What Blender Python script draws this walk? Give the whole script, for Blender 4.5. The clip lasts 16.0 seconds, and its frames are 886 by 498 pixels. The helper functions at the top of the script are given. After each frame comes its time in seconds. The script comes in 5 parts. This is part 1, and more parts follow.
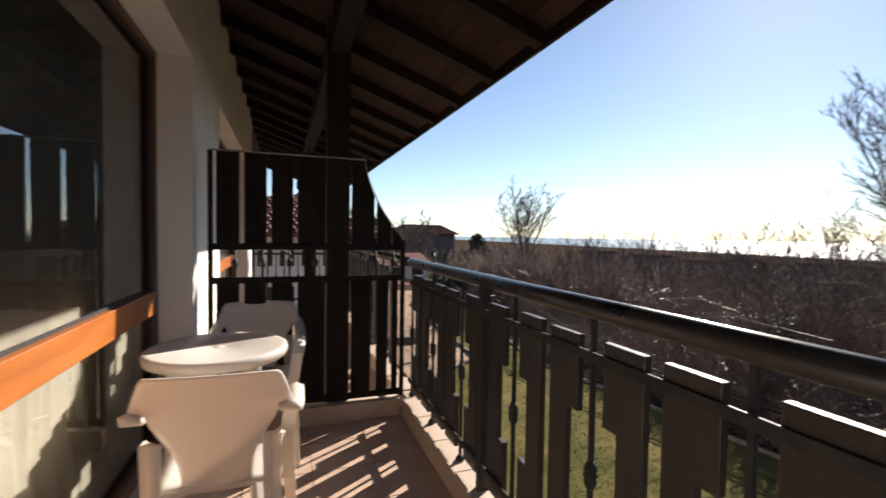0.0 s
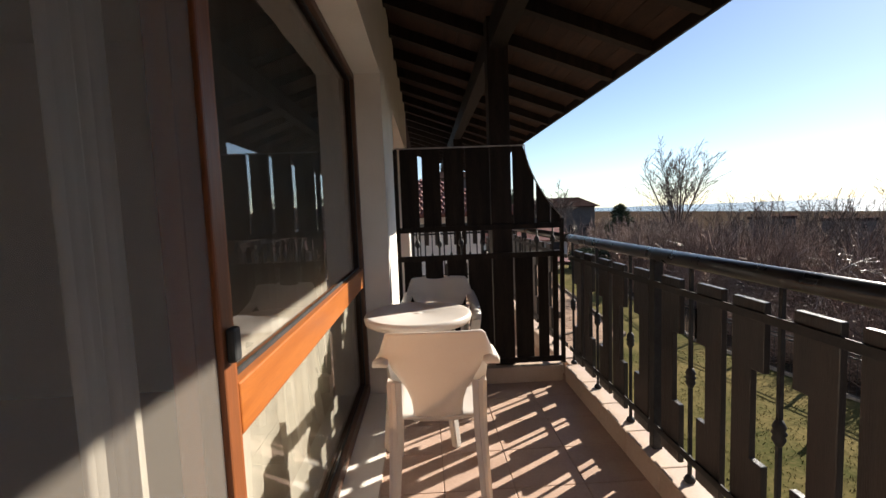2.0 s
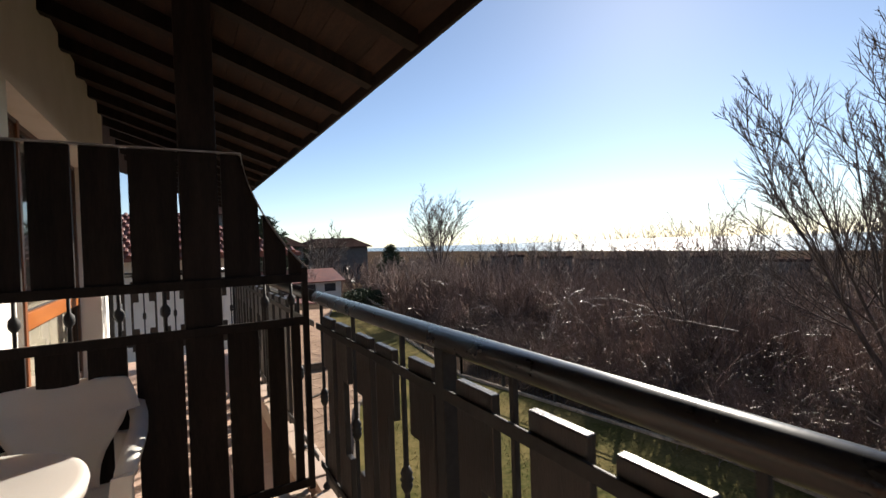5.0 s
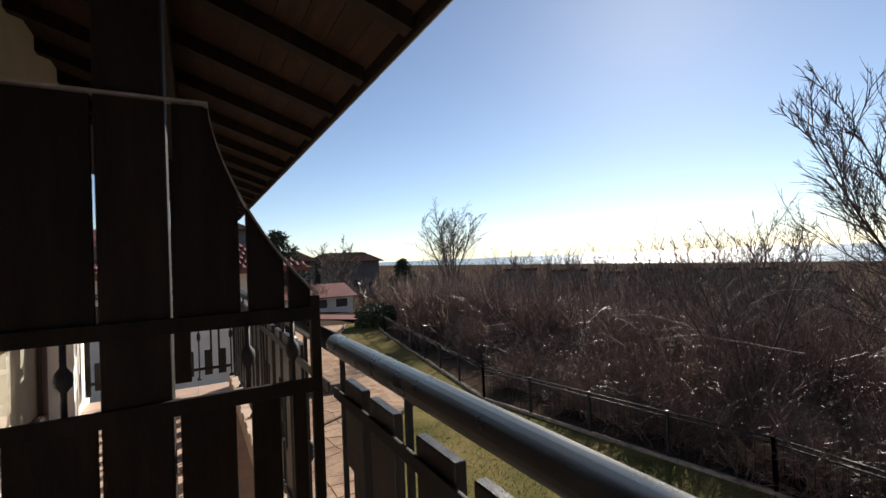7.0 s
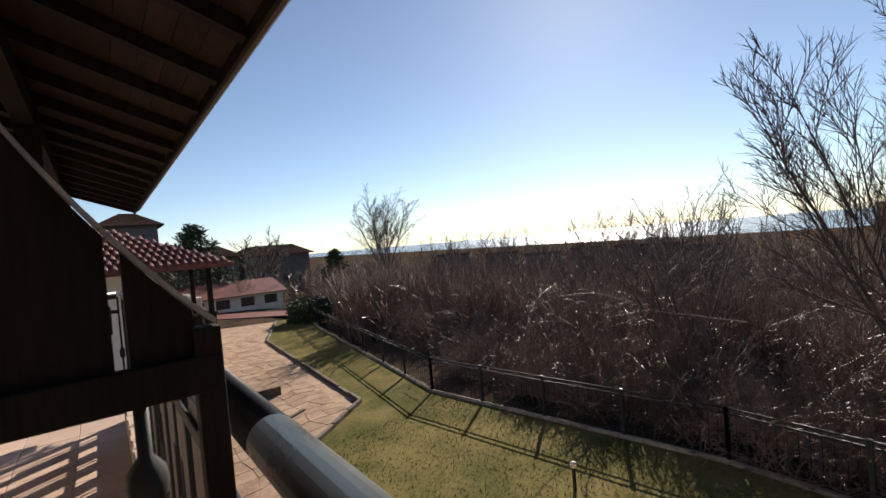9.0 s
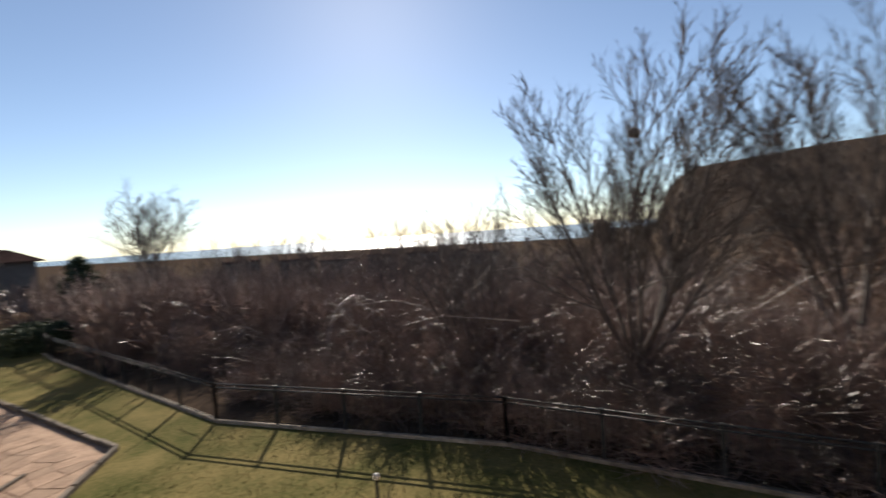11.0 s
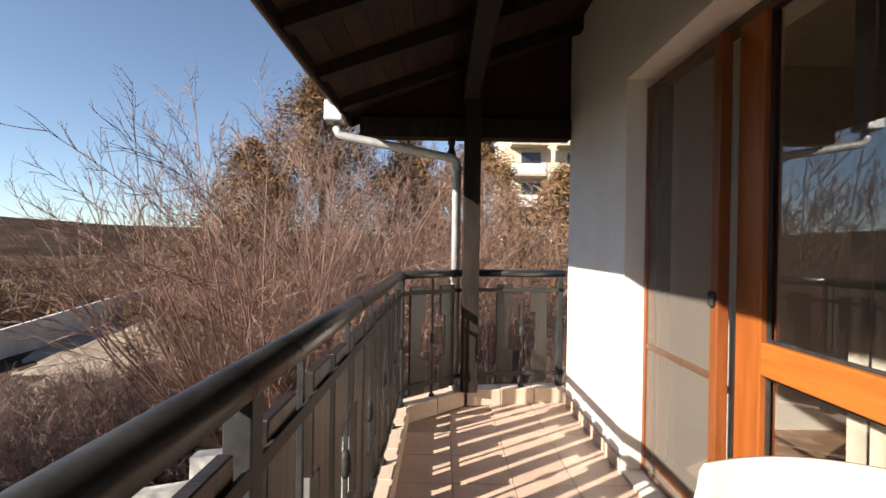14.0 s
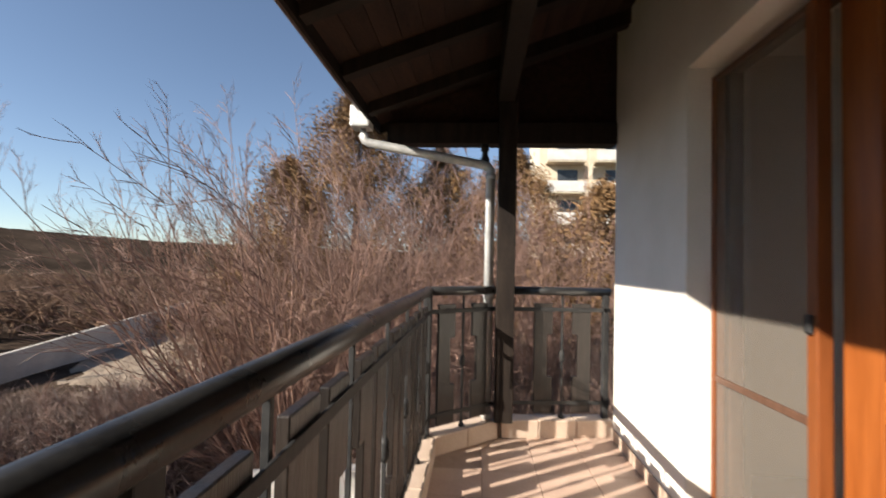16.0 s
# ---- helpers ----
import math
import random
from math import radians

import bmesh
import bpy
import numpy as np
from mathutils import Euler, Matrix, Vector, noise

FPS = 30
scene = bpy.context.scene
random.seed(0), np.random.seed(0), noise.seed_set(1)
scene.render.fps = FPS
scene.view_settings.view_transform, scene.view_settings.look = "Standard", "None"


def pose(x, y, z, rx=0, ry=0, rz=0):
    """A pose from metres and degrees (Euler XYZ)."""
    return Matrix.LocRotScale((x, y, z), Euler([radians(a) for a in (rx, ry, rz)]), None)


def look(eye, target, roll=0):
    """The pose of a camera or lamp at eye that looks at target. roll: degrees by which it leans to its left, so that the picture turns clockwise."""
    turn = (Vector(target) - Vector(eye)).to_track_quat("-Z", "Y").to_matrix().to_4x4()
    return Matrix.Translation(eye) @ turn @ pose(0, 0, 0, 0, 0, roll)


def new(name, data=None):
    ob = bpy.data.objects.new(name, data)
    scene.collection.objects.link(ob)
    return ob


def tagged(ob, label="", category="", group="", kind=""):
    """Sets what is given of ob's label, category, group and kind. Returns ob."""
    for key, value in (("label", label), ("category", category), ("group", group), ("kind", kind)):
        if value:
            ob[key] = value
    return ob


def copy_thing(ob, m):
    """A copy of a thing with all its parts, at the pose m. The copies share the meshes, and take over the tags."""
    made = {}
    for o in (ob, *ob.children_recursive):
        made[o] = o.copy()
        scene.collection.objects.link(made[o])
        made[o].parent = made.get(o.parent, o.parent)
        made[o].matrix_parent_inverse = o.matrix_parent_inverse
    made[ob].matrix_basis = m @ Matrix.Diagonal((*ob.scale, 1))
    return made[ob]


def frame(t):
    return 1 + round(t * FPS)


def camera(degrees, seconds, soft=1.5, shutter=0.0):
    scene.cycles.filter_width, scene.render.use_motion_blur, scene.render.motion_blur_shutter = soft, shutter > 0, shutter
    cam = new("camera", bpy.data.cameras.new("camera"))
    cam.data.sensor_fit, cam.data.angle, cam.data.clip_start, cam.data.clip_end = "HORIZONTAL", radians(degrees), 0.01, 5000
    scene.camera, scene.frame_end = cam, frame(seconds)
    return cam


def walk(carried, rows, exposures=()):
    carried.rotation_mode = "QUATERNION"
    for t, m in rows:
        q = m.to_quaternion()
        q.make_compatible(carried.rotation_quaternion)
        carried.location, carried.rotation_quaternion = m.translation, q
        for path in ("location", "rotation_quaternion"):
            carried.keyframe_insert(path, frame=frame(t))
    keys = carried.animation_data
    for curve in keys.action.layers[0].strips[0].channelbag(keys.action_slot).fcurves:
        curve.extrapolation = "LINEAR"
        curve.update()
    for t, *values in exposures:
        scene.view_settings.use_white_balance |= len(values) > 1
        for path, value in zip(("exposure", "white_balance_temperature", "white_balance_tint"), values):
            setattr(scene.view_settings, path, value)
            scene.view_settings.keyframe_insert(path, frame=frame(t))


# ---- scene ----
cam = camera(89.4, 16.0, 1.5, 0.3)
PATH = [
    (0, (0.498, 1.225, 1.266), (1.160, 3.111, 1.196), 0.9),
    (0.5, (0.417, 1.117, 1.255), (0.703, 3.095, 1.175), -0.7),
    (1, (0.345, 1.057, 1.263), (0.485, 3.047, 1.131), -1.6),
    (1.5, (0.280, 1.020, 1.282), (0.365, 3.011, 1.105), -2.1),
    (2, (0.265, 0.989, 1.299), (0.338, 2.981, 1.129), -2.2),
    (2.5, (0.271, 0.979, 1.284), (0.315, 2.970, 1.099), -0.5),
    (3, (0.337, 1.151, 1.259), (0.363, 3.147, 1.137), -1.0),
    (3.5, (0.434, 1.347, 1.259), (0.544, 3.340, 1.137), -0.5),
    (4, (0.541, 1.599, 1.311), (1.129, 3.510, 1.267), 0.5),
    (4.5, (0.655, 1.805, 1.312), (1.669, 3.528, 1.261), -1.8),
    (7, (0.955, 2.901, 1.313), (1.930, 4.647, 1.348), -2.4),
    (7.5, (1.022, 3.091, 1.291), (2.065, 4.798, 1.267), -1.3),
    (8, (1.069, 3.287, 1.290), (2.221, 4.922, 1.247), -3.2),
    (10.4, (1.272, 4.005, 1.286), (2.617, 5.485, 1.292), -5.3),
    (10.5, (1.272, 4.004, 1.292), (2.672, 5.432, 1.286), -5.5),
    (11, (1.272, 3.895, 1.363), (3.056, 4.794, 1.280), -4.0),
    (11.5, (1.167, 3.828, 1.339), (3.153, 3.990, 1.175), -1.1),
    (11.8, (1.177, 3.769, 1.316), (3.159, 3.576, 1.130), -0.5),
    (12, (1.153, 3.753, 1.314), (3.100, 3.341, 1.116), 0.2),
    (12.5, (1.118, 3.683, 1.352), (2.783, 2.582, 1.219), 2.4),
    (13, (1.149, 3.613, 1.253), (2.078, 1.843, 1.192), 1.0),
    (13.5, (1.009, 3.723, 1.254), (1.359, 1.754, 1.217), -0.1),
    (14, (1.035, 3.694, 1.265), (1.031, 1.694, 1.258), 0.9),
    (14.5, (0.983, 3.702, 1.271), (0.909, 1.704, 1.239), -0.4),
    (15, (0.964, 3.712, 1.281), (0.889, 1.715, 1.221), -1.3),
    (15.5, (0.977, 3.613, 1.252), (0.869, 1.620, 1.126), 0.0),
    (16, (1.018, 3.413, 1.235), (1.168, 1.420, 1.307), 1.4),
]
walk(cam, [(t, look(eye, target, roll)) for t, eye, target, roll in PATH],
     [(0, 1.25), (3.5, 1.28), (4.5, 1.25), (7, 0.98), (8, 0.98), (11, 1.08), (12, 1.25), (13, 1.3), (14, 1.5), (15.4, 1.5), (16, 1.3)])

# ---- sky, sun ----
SUN_AZ, SUN_EL = radians(56.0), radians(27.8)
world = bpy.data.worlds.new("sky")
scene.world = world
world.use_nodes = True
wn = world.node_tree.nodes
sky = wn.new("ShaderNodeTexSky")
sky.sky_type = "NISHITA"
sky.sun_disc = False
sky.sun_elevation, sky.sun_rotation = SUN_EL, SUN_AZ
sky.altitude, sky.air_density, sky.dust_density, sky.ozone_density = 50, 0.8, 0.10, 1.4
wn["Background"].inputs["Strength"].default_value = 0.06
tint = wn.new("ShaderNodeMix")
tint.data_type, tint.blend_type = "RGBA", "MULTIPLY"
tint.inputs["Factor"].default_value = 1.0
tint.inputs["B"].default_value = (0.985, 1.01, 1.035, 1)
pale = wn.new("ShaderNodeHueSaturation")
pale.inputs["Saturation"].default_value = 0.92
world.node_tree.links.new(sky.outputs[0], pale.inputs["Color"])
world.node_tree.links.new(pale.outputs[0], tint.inputs["A"])
world.node_tree.links.new(tint.outputs["Result"], wn["Background"].inputs["Color"])
sun = new("sun", bpy.data.lights.new("sun", "SUN"))
sun.data.energy, sun.data.angle, sun.data.color = 4.8, radians(0.53), (1.0, 0.91, 0.79)
sun.matrix_basis = look((0, 0, 0), (-math.sin(SUN_AZ) * math.cos(SUN_EL), -math.cos(SUN_AZ) * math.cos(SUN_EL), -math.sin(SUN_EL)))


# ---- materials ----
def material(name, a, b, scale=6.0, rough=0.6, bump=0.15, metal=0.0, stretch=(1, 1, 1), fine=60.0, vary=0.0, spec=0.5):
    """A paint, wood, stone or metal of two shades, blended by coarse and fine grain, with relief."""
    m = bpy.data.materials.new(name)
    m.use_nodes = True
    n, l = m.node_tree.nodes, m.node_tree.links
    p = n["Principled BSDF"]
    co = n.new("ShaderNodeTexCoord")
    mp = n.new("ShaderNodeMapping")
    mp.inputs["Scale"].default_value = stretch
    l.new(co.outputs["Object"], mp.inputs["Vector"])
    n1 = n.new("ShaderNodeTexNoise")
    n1.inputs["Scale"].default_value, n1.inputs["Detail"].default_value = scale, 6
    n2 = n.new("ShaderNodeTexNoise")
    n2.inputs["Scale"].default_value, n2.inputs["Detail"].default_value = fine, 3
    for t in (n1, n2):
        l.new(mp.outputs[0], t.inputs["Vector"])
    mx = n.new("ShaderNodeMath")
    mx.operation = "MULTIPLY_ADD"
    mx.inputs[1].default_value = 0.35
    l.new(n2.outputs["Fac"], mx.inputs[0])
    s = n.new("ShaderNodeMath")
    s.operation = "MULTIPLY"
    s.inputs[1].default_value = 0.65
    l.new(n1.outputs["Fac"], s.inputs[0])
    l.new(s.outputs[0], mx.inputs[2])
    ramp = n.new("ShaderNodeValToRGB")
    ramp.color_ramp.elements[0].position, ramp.color_ramp.elements[1].position = 0.36, 0.64
    ramp.color_ramp.elements[0].color, ramp.color_ramp.elements[1].color = (*a, 1), (*b, 1)
    l.new(mx.outputs[0], ramp.inputs["Fac"])
    last = ramp.outputs["Color"]
    if vary:
        oi = n.new("ShaderNodeObjectInfo")
        mr = n.new("ShaderNodeMapRange")
        mr.inputs["To Min"].default_value, mr.inputs["To Max"].default_value = 1 - vary, 1 + vary
        l.new(oi.outputs["Random"], mr.inputs["Value"])
        hs = n.new("ShaderNodeHueSaturation")
        l.new(mr.outputs[0], hs.inputs["Value"])
        l.new(last, hs.inputs["Color"])
        last = hs.outputs["Color"]
    l.new(last, p.inputs["Base Color"])
    rr = n.new("ShaderNodeMapRange")
    rr.inputs["To Min"].default_value, rr.inputs["To Max"].default_value = max(rough - 0.12, 0.03), min(rough + 0.12, 1)
    l.new(n1.outputs["Fac"], rr.inputs["Value"])
    l.new(rr.outputs[0], p.inputs["Roughness"])
    p.inputs["Metallic"].default_value = metal
    p.inputs["Specular IOR Level"].default_value = spec
    if bump:
        bp = n.new("ShaderNodeBump")
        bp.inputs["Strength"].default_value, bp.inputs["Distance"].default_value = bump, 0.01
        l.new(mx.outputs[0], bp.inputs["Height"])
        l.new(bp.outputs[0], p.inputs["Normal"])
    return m


def glass_material(name, tint=(0.86, 0.86, 0.84)):
    """A thin pane: clear through, with a real mirror image at its faces."""
    m = bpy.data.materials.new(name)
    m.use_nodes = True
    n, l = m.node_tree.nodes, m.node_tree.links
    clear = n.new("ShaderNodeBsdfTransparent")
    clear.inputs["Color"].default_value = (*tint, 1)
    gloss = n.new("ShaderNodeBsdfGlossy")
    gloss.inputs["Roughness"].default_value = 0.012
    fr = n.new("ShaderNodeFresnel")
    fr.inputs["IOR"].default_value = 2.9
    mix = n.new("ShaderNodeMixShader")
    l.new(fr.outputs[0], mix.inputs[0])
    l.new(clear.outputs[0], mix.inputs[1])
    l.new(gloss.outputs[0], mix.inputs[2])
    l.new(mix.outputs[0], n["Material Output"].inputs["Surface"])
    return m


PLASTER = material("plaster", (0.78, 0.74, 0.67), (0.86, 0.82, 0.76), 3, 0.85, 0.25, fine=140)
SOFFIT = material("reveal paint", (0.70, 0.65, 0.57), (0.78, 0.73, 0.66), 4, 0.8, 0.15, fine=120)
TILE = material("floor tile", (0.42, 0.288, 0.222), (0.52, 0.375, 0.296), 5, 0.42, 0.06, fine=90, vary=0.06)
GROUT = material("grout", (0.34, 0.24, 0.185), (0.42, 0.305, 0.24), 20, 0.9, 0.2)
KERB = material("kerb tile", (0.46, 0.345, 0.265), (0.56, 0.44, 0.35), 6, 0.5, 0.08, fine=90, vary=0.05)
BOARD = material("weathered dark board", (0.008, 0.006, 0.0052), (0.026, 0.019, 0.0155), 5, 0.40, 0.3, stretch=(6, 6, 0.6), fine=45, vary=0.18)
DARKWOOD = material("dark stained wood", (0.010, 0.0075, 0.0065), (0.026, 0.019, 0.015), 4, 0.68, 0.3, stretch=(5, 5, 0.6), fine=40, vary=0.12, spec=0.15)
ROOFWOOD = material("roof boarding", (0.016, 0.009, 0.007), (0.046, 0.024, 0.017), 4, 0.75, 0.3, stretch=(5, 0.7, 5), fine=40, vary=0.2, spec=0.2)
IRON = material("black iron", (0.018, 0.018, 0.019), (0.04, 0.039, 0.038), 14, 0.58, 0.1, spec=0.25)
RAILPAINT = material("handrail enamel", (0.014, 0.014, 0.015), (0.03, 0.029, 0.028), 10, 0.30, 0.06, fine=120, spec=0.6)
ORANGE = material("varnished pine frame", (0.30, 0.084, 0.014), (0.40, 0.128, 0.022), 4, 0.38, 0.1, stretch=(6, 0.5, 6), fine=30)
ORANGEV = material("varnished pine upright", (0.22, 0.058, 0.011), (0.31, 0.090, 0.018), 4, 0.38, 0.1, stretch=(6, 6, 0.5), fine=30)
BROWNF = material("brown frame", (0.07, 0.034, 0.02), (0.13, 0.065, 0.04), 5, 0.45, 0.1, stretch=(6, 6, 0.6))
GASKET = material("rubber seal", (0.012, 0.012, 0.012), (0.03, 0.03, 0.03), 20, 0.6, 0.05)
PLASTIC = material("white moulded plastic", (0.76, 0.73, 0.68), (0.82, 0.80, 0.76), 3, 0.36, 0.04, fine=200)
_n, _l = PLASTIC.node_tree.nodes, PLASTIC.node_tree.links
_thin = _n.new("ShaderNodeBsdfTranslucent")
_thin.inputs["Color"].default_value = (0.86, 0.66, 0.50, 1)
_mix = _n.new("ShaderNodeMixShader")
_mix.inputs[0].default_value = 0.28
_l.new(_n["Principled BSDF"].outputs[0], _mix.inputs[1])
_l.new(_thin.outputs[0], _mix.inputs[2])
_l.new(_mix.outputs[0], _n["Material Output"].inputs["Surface"])
ZINC = material("galvanised pipe", (0.42, 0.43, 0.43), (0.62, 0.62, 0.60), 9, 0.5, 0.1, metal=0.35)
BLIND = material("blind fabric", (0.50, 0.46, 0.385), (0.59, 0.55, 0.455), 8, 0.9, 0.2, fine=160)
ROOM = material("room wall", (0.72, 0.67, 0.59), (0.79, 0.74, 0.66), 2, 0.9, 0.1)
ROOMFLOOR = material("room floor", (0.28, 0.17, 0.10), (0.38, 0.24, 0.15), 3, 0.5, 0.1, stretch=(1, 5, 1))
GLASS = glass_material("window glass")
GRASS = material("lawn", (0.052, 0.056, 0.015), (0.165, 0.128, 0.052), 0.9, 0.95, 0.8, fine=14, spec=0.02)
SCRUB = material("scrub floor", (0.030, 0.022, 0.017), (0.080, 0.058, 0.043), 0.5, 0.95, 0.6, fine=7, spec=0.0)
PAVING = material("stone paving", (0.19, 0.118, 0.078), (0.33, 0.225, 0.155), 2.5, 0.85, 0.3, fine=20, vary=0.15, spec=0.15)
STONE = material("rough stone", (0.24, 0.21, 0.18), (0.44, 0.40, 0.35), 3, 0.9, 0.6, fine=20, vary=0.15)
BARK = material("dark bark", (0.052, 0.038, 0.032), (0.115, 0.088, 0.075), 3, 0.85, 0.3, fine=30)
TWIG = material("thicket twigs", (0.072, 0.048, 0.040), (0.27, 0.180, 0.145), 0.8, 0.45, 0.0, fine=6)
REDTWIG = material("red-brown twigs", (0.10, 0.053, 0.041), (0.33, 0.20, 0.152), 1.5, 0.6, 0.0, fine=12)
PILLAR = material("weathered pillar stone", (0.17, 0.138, 0.107), (0.38, 0.32, 0.26), 5, 0.9, 0.7, fine=25, vary=0.25, spec=0.2)
GREYWOOD = material("weathered grey picket wood", (0.22, 0.175, 0.14), (0.42, 0.345, 0.285), 5, 0.85, 0.4, stretch=(6, 6, 0.6), fine=40, vary=0.2, spec=0.2)
CREAM = material("warm cream render", (0.50, 0.42, 0.31), (0.60, 0.52, 0.40), 1.5, 0.9, 0.15, fine=30)
HILLTWIG = material("hillside twigs", (0.09, 0.056, 0.040), (0.21, 0.135, 0.092), 0.25, 0.8, 0.0, fine=5, spec=0.1)
EDGE = material("weathered edging stone", (0.07, 0.055, 0.043), (0.16, 0.128, 0.10), 5, 0.9, 0.5, fine=25, vary=0.2, spec=0.2)
# pale tone: sunlight on the screen's upper edge is put into the colour
LITEDGE = material("sunlit edge tone", (0.30, 0.29, 0.28), (0.45, 0.44, 0.42), 20, 0.4, 0.1, metal=0.5)
# the upright's pine again, darkened so the colour carries the eaves' shade
SHADEPINE = material("shaded screen frame pine", (0.14, 0.040, 0.010), (0.22, 0.066, 0.016), 4, 0.45, 0.1, stretch=(6, 6, 0.5), fine=30)
NEEDLE = material("bronzed conifer needles", (0.075, 0.042, 0.016), (0.26, 0.145, 0.058), 0.8, 0.8, 0.0, fine=9)
PINE = material("pine needles", (0.02, 0.035, 0.014), (0.05, 0.065, 0.025), 0.6, 0.8, 0.0, fine=5)
CONCRETE = material("grey concrete", (0.44, 0.405, 0.37), (0.60, 0.56, 0.51), 1.2, 0.9, 0.3, fine=15)
WHITEWALL = material("white render", (0.50, 0.475, 0.435), (0.64, 0.61, 0.565), 1.5, 0.9, 0.15, fine=30)
FARWALL = material("far building wall", (0.10, 0.09, 0.085), (0.17, 0.155, 0.145), 0.2, 0.9, 0.0, fine=2)
ROOFTILE = material("clay roof tile", (0.09, 0.026, 0.018), (0.19, 0.058, 0.038), 3, 0.55, 0.3, fine=20, vary=0.2)
FARROOF = material("far roof", (0.04, 0.026, 0.022), (0.08, 0.05, 0.042), 0.5, 0.95, 0.0, fine=4, spec=0.0)
IVY = material("glossy leaf", (0.035, 0.035, 0.014), (0.08, 0.065, 0.028), 1.0, 0.58, 0.0, fine=9)
HILL = material("wooded hill", (0.026, 0.020, 0.016), (0.066, 0.048, 0.037), 0.03, 1.0, 0.0, fine=0.35, spec=0.0)
SAND = material("dry bare ground", (0.18, 0.135, 0.095), (0.31, 0.245, 0.18), 0.4, 0.95, 0.4, fine=4)
PANE = material("dark pane", (0.02, 0.022, 0.025), (0.05, 0.055, 0.06), 2, 0.12, 0.0)
# bark paler than the thicket's, for branches that catch the sun
LITBARK = material("sunlit branch tone", (0.16, 0.125, 0.105), (0.34, 0.28, 0.24), 3, 0.38, 0.1, fine=20)
SEA = material("sea water", (0.03, 0.06, 0.085), (0.04, 0.075, 0.10), 0.05, 0.28, 0.6, fine=0.6)


# ---- building blocks ----
def box(bm, x0, x1, y0, y1, z0, z1, m=None):
    v = [bm.verts.new((x, y, z)) for x in (x0, x1) for y in (y0, y1) for z in (z0, z1)]
    for f in ((0, 1, 3, 2), (4, 6, 7, 5), (0, 4, 5, 1), (2, 3, 7, 6), (0, 2, 6, 4), (1, 5, 7, 3)):
        bm.faces.new([v[i] for i in f])
    if m is not None:
        bmesh.ops.transform(bm, matrix=m, verts=v)
    return v


def rbox(bm, x0, x1, y0, y1, z0, z1, r=0.004, m=None):
    """A box with softened edges."""
    v = box(bm, x0, x1, y0, y1, z0, z1)
    edges = list({e for w in v for e in w.link_edges})
    out = bmesh.ops.bevel(bm, geom=edges, offset=r, segments=2, affect="EDGES", profile=0.5)
    if m is not None:
        bmesh.ops.transform(bm, matrix=m, verts=out["verts"])


def prism(bm, outline, lo, hi, plane="yz"):
    """An outline of (u, v) pairs drawn out from lo to hi across its plane."""
    def at(u, v, w):
        return {"yz": (w, u, v), "xz": (u, w, v), "xy": (u, v, w)}[plane]
    a = [bm.verts.new(at(u, v, lo)) for u, v in outline]
    b = [bm.verts.new(at(u, v, hi)) for u, v in outline]
    bm.faces.new(a)
    bm.faces.new(b[::-1])
    k = len(outline)
    for i in range(k):
        bm.faces.new((a[i], b[i], b[(i + 1) % k], a[(i + 1) % k]))
    bmesh.ops.recalc_face_normals(bm, faces=bm.faces)


def tube(bm, points, r, sides=12, caps=True):
    """A round pipe along points; r is one radius, or one per point."""
    points = [Vector(p) for p in points]
    rings = []
    for i, p in enumerate(points):
        d = (points[min(i + 1, len(points) - 1)] - points[max(i - 1, 0)]).normalized()
        u = d.cross(Vector((0, 0, 1)))
        u = u.normalized() if u.length > 0.05 else Vector((1, 0, 0))
        w = d.cross(u).normalized()
        q = r[i] if isinstance(r, (list, tuple)) else r
        rings.append([bm.verts.new(p + (u * math.cos(a) + w * math.sin(a)) * q) for a in (2 * math.pi * j / sides for j in range(sides))])
    for s, t in zip(rings, rings[1:]):
        for j in range(sides):
            bm.faces.new((s[j], s[(j + 1) % sides], t[(j + 1) % sides], t[j]))
    if caps:
        bm.faces.new(rings[0][::-1])
        bm.faces.new(rings[-1])
    bmesh.ops.recalc_face_normals(bm, faces=bm.faces)


def lathe(bm, profile, sides=16, centre=(0, 0, 0)):
    """A turned body from (radius, height) pairs."""
    c = Vector(centre)
    rings = [[bm.verts.new(c + Vector((r * math.cos(a), r * math.sin(a), z))) for a in (2 * math.pi * j / sides for j in range(sides))] for r, z in profile]
    for s, t in zip(rings, rings[1:]):
        for j in range(sides):
            bm.faces.new((s[j], s[(j + 1) % sides], t[(j + 1) % sides], t[j]))
    bm.faces.new(rings[0][::-1])
    bm.faces.new(rings[-1])


def finish(bm, name, mat, smooth=False):
    bmesh.ops.recalc_face_normals(bm, faces=bm.faces)
    me = bpy.data.meshes.new(name)
    bm.to_mesh(me)
    bm.free()
    me.materials.append(mat)
    if smooth:
        me.polygons.foreach_set("use_smooth", [True] * len(me.polygons))
    return me


def chain(ob):
    m = ob.matrix_basis.copy()
    while ob.parent:
        m = ob.parent.matrix_basis @ ob.matrix_parent_inverse @ m
        ob = ob.parent
    return m


def part(name, bm, mat, parent, label="", smooth=False):
    """Links a bmesh, drawn in the place's own coordinates, as one mesh under a thing or a part."""
    ob = new(name, finish(bm, name, mat, smooth) if isinstance(bm, bmesh.types.BMesh) else bm)
    ob.parent = parent
    ob.matrix_parent_inverse = chain(parent).inverted()
    return tagged(ob, label)


def piece(name, mesh, at, parent):
    ob = new(name, mesh)
    ob.matrix_basis = at
    ob.parent = parent
    ob.matrix_parent_inverse = chain(parent).inverted()
    return ob


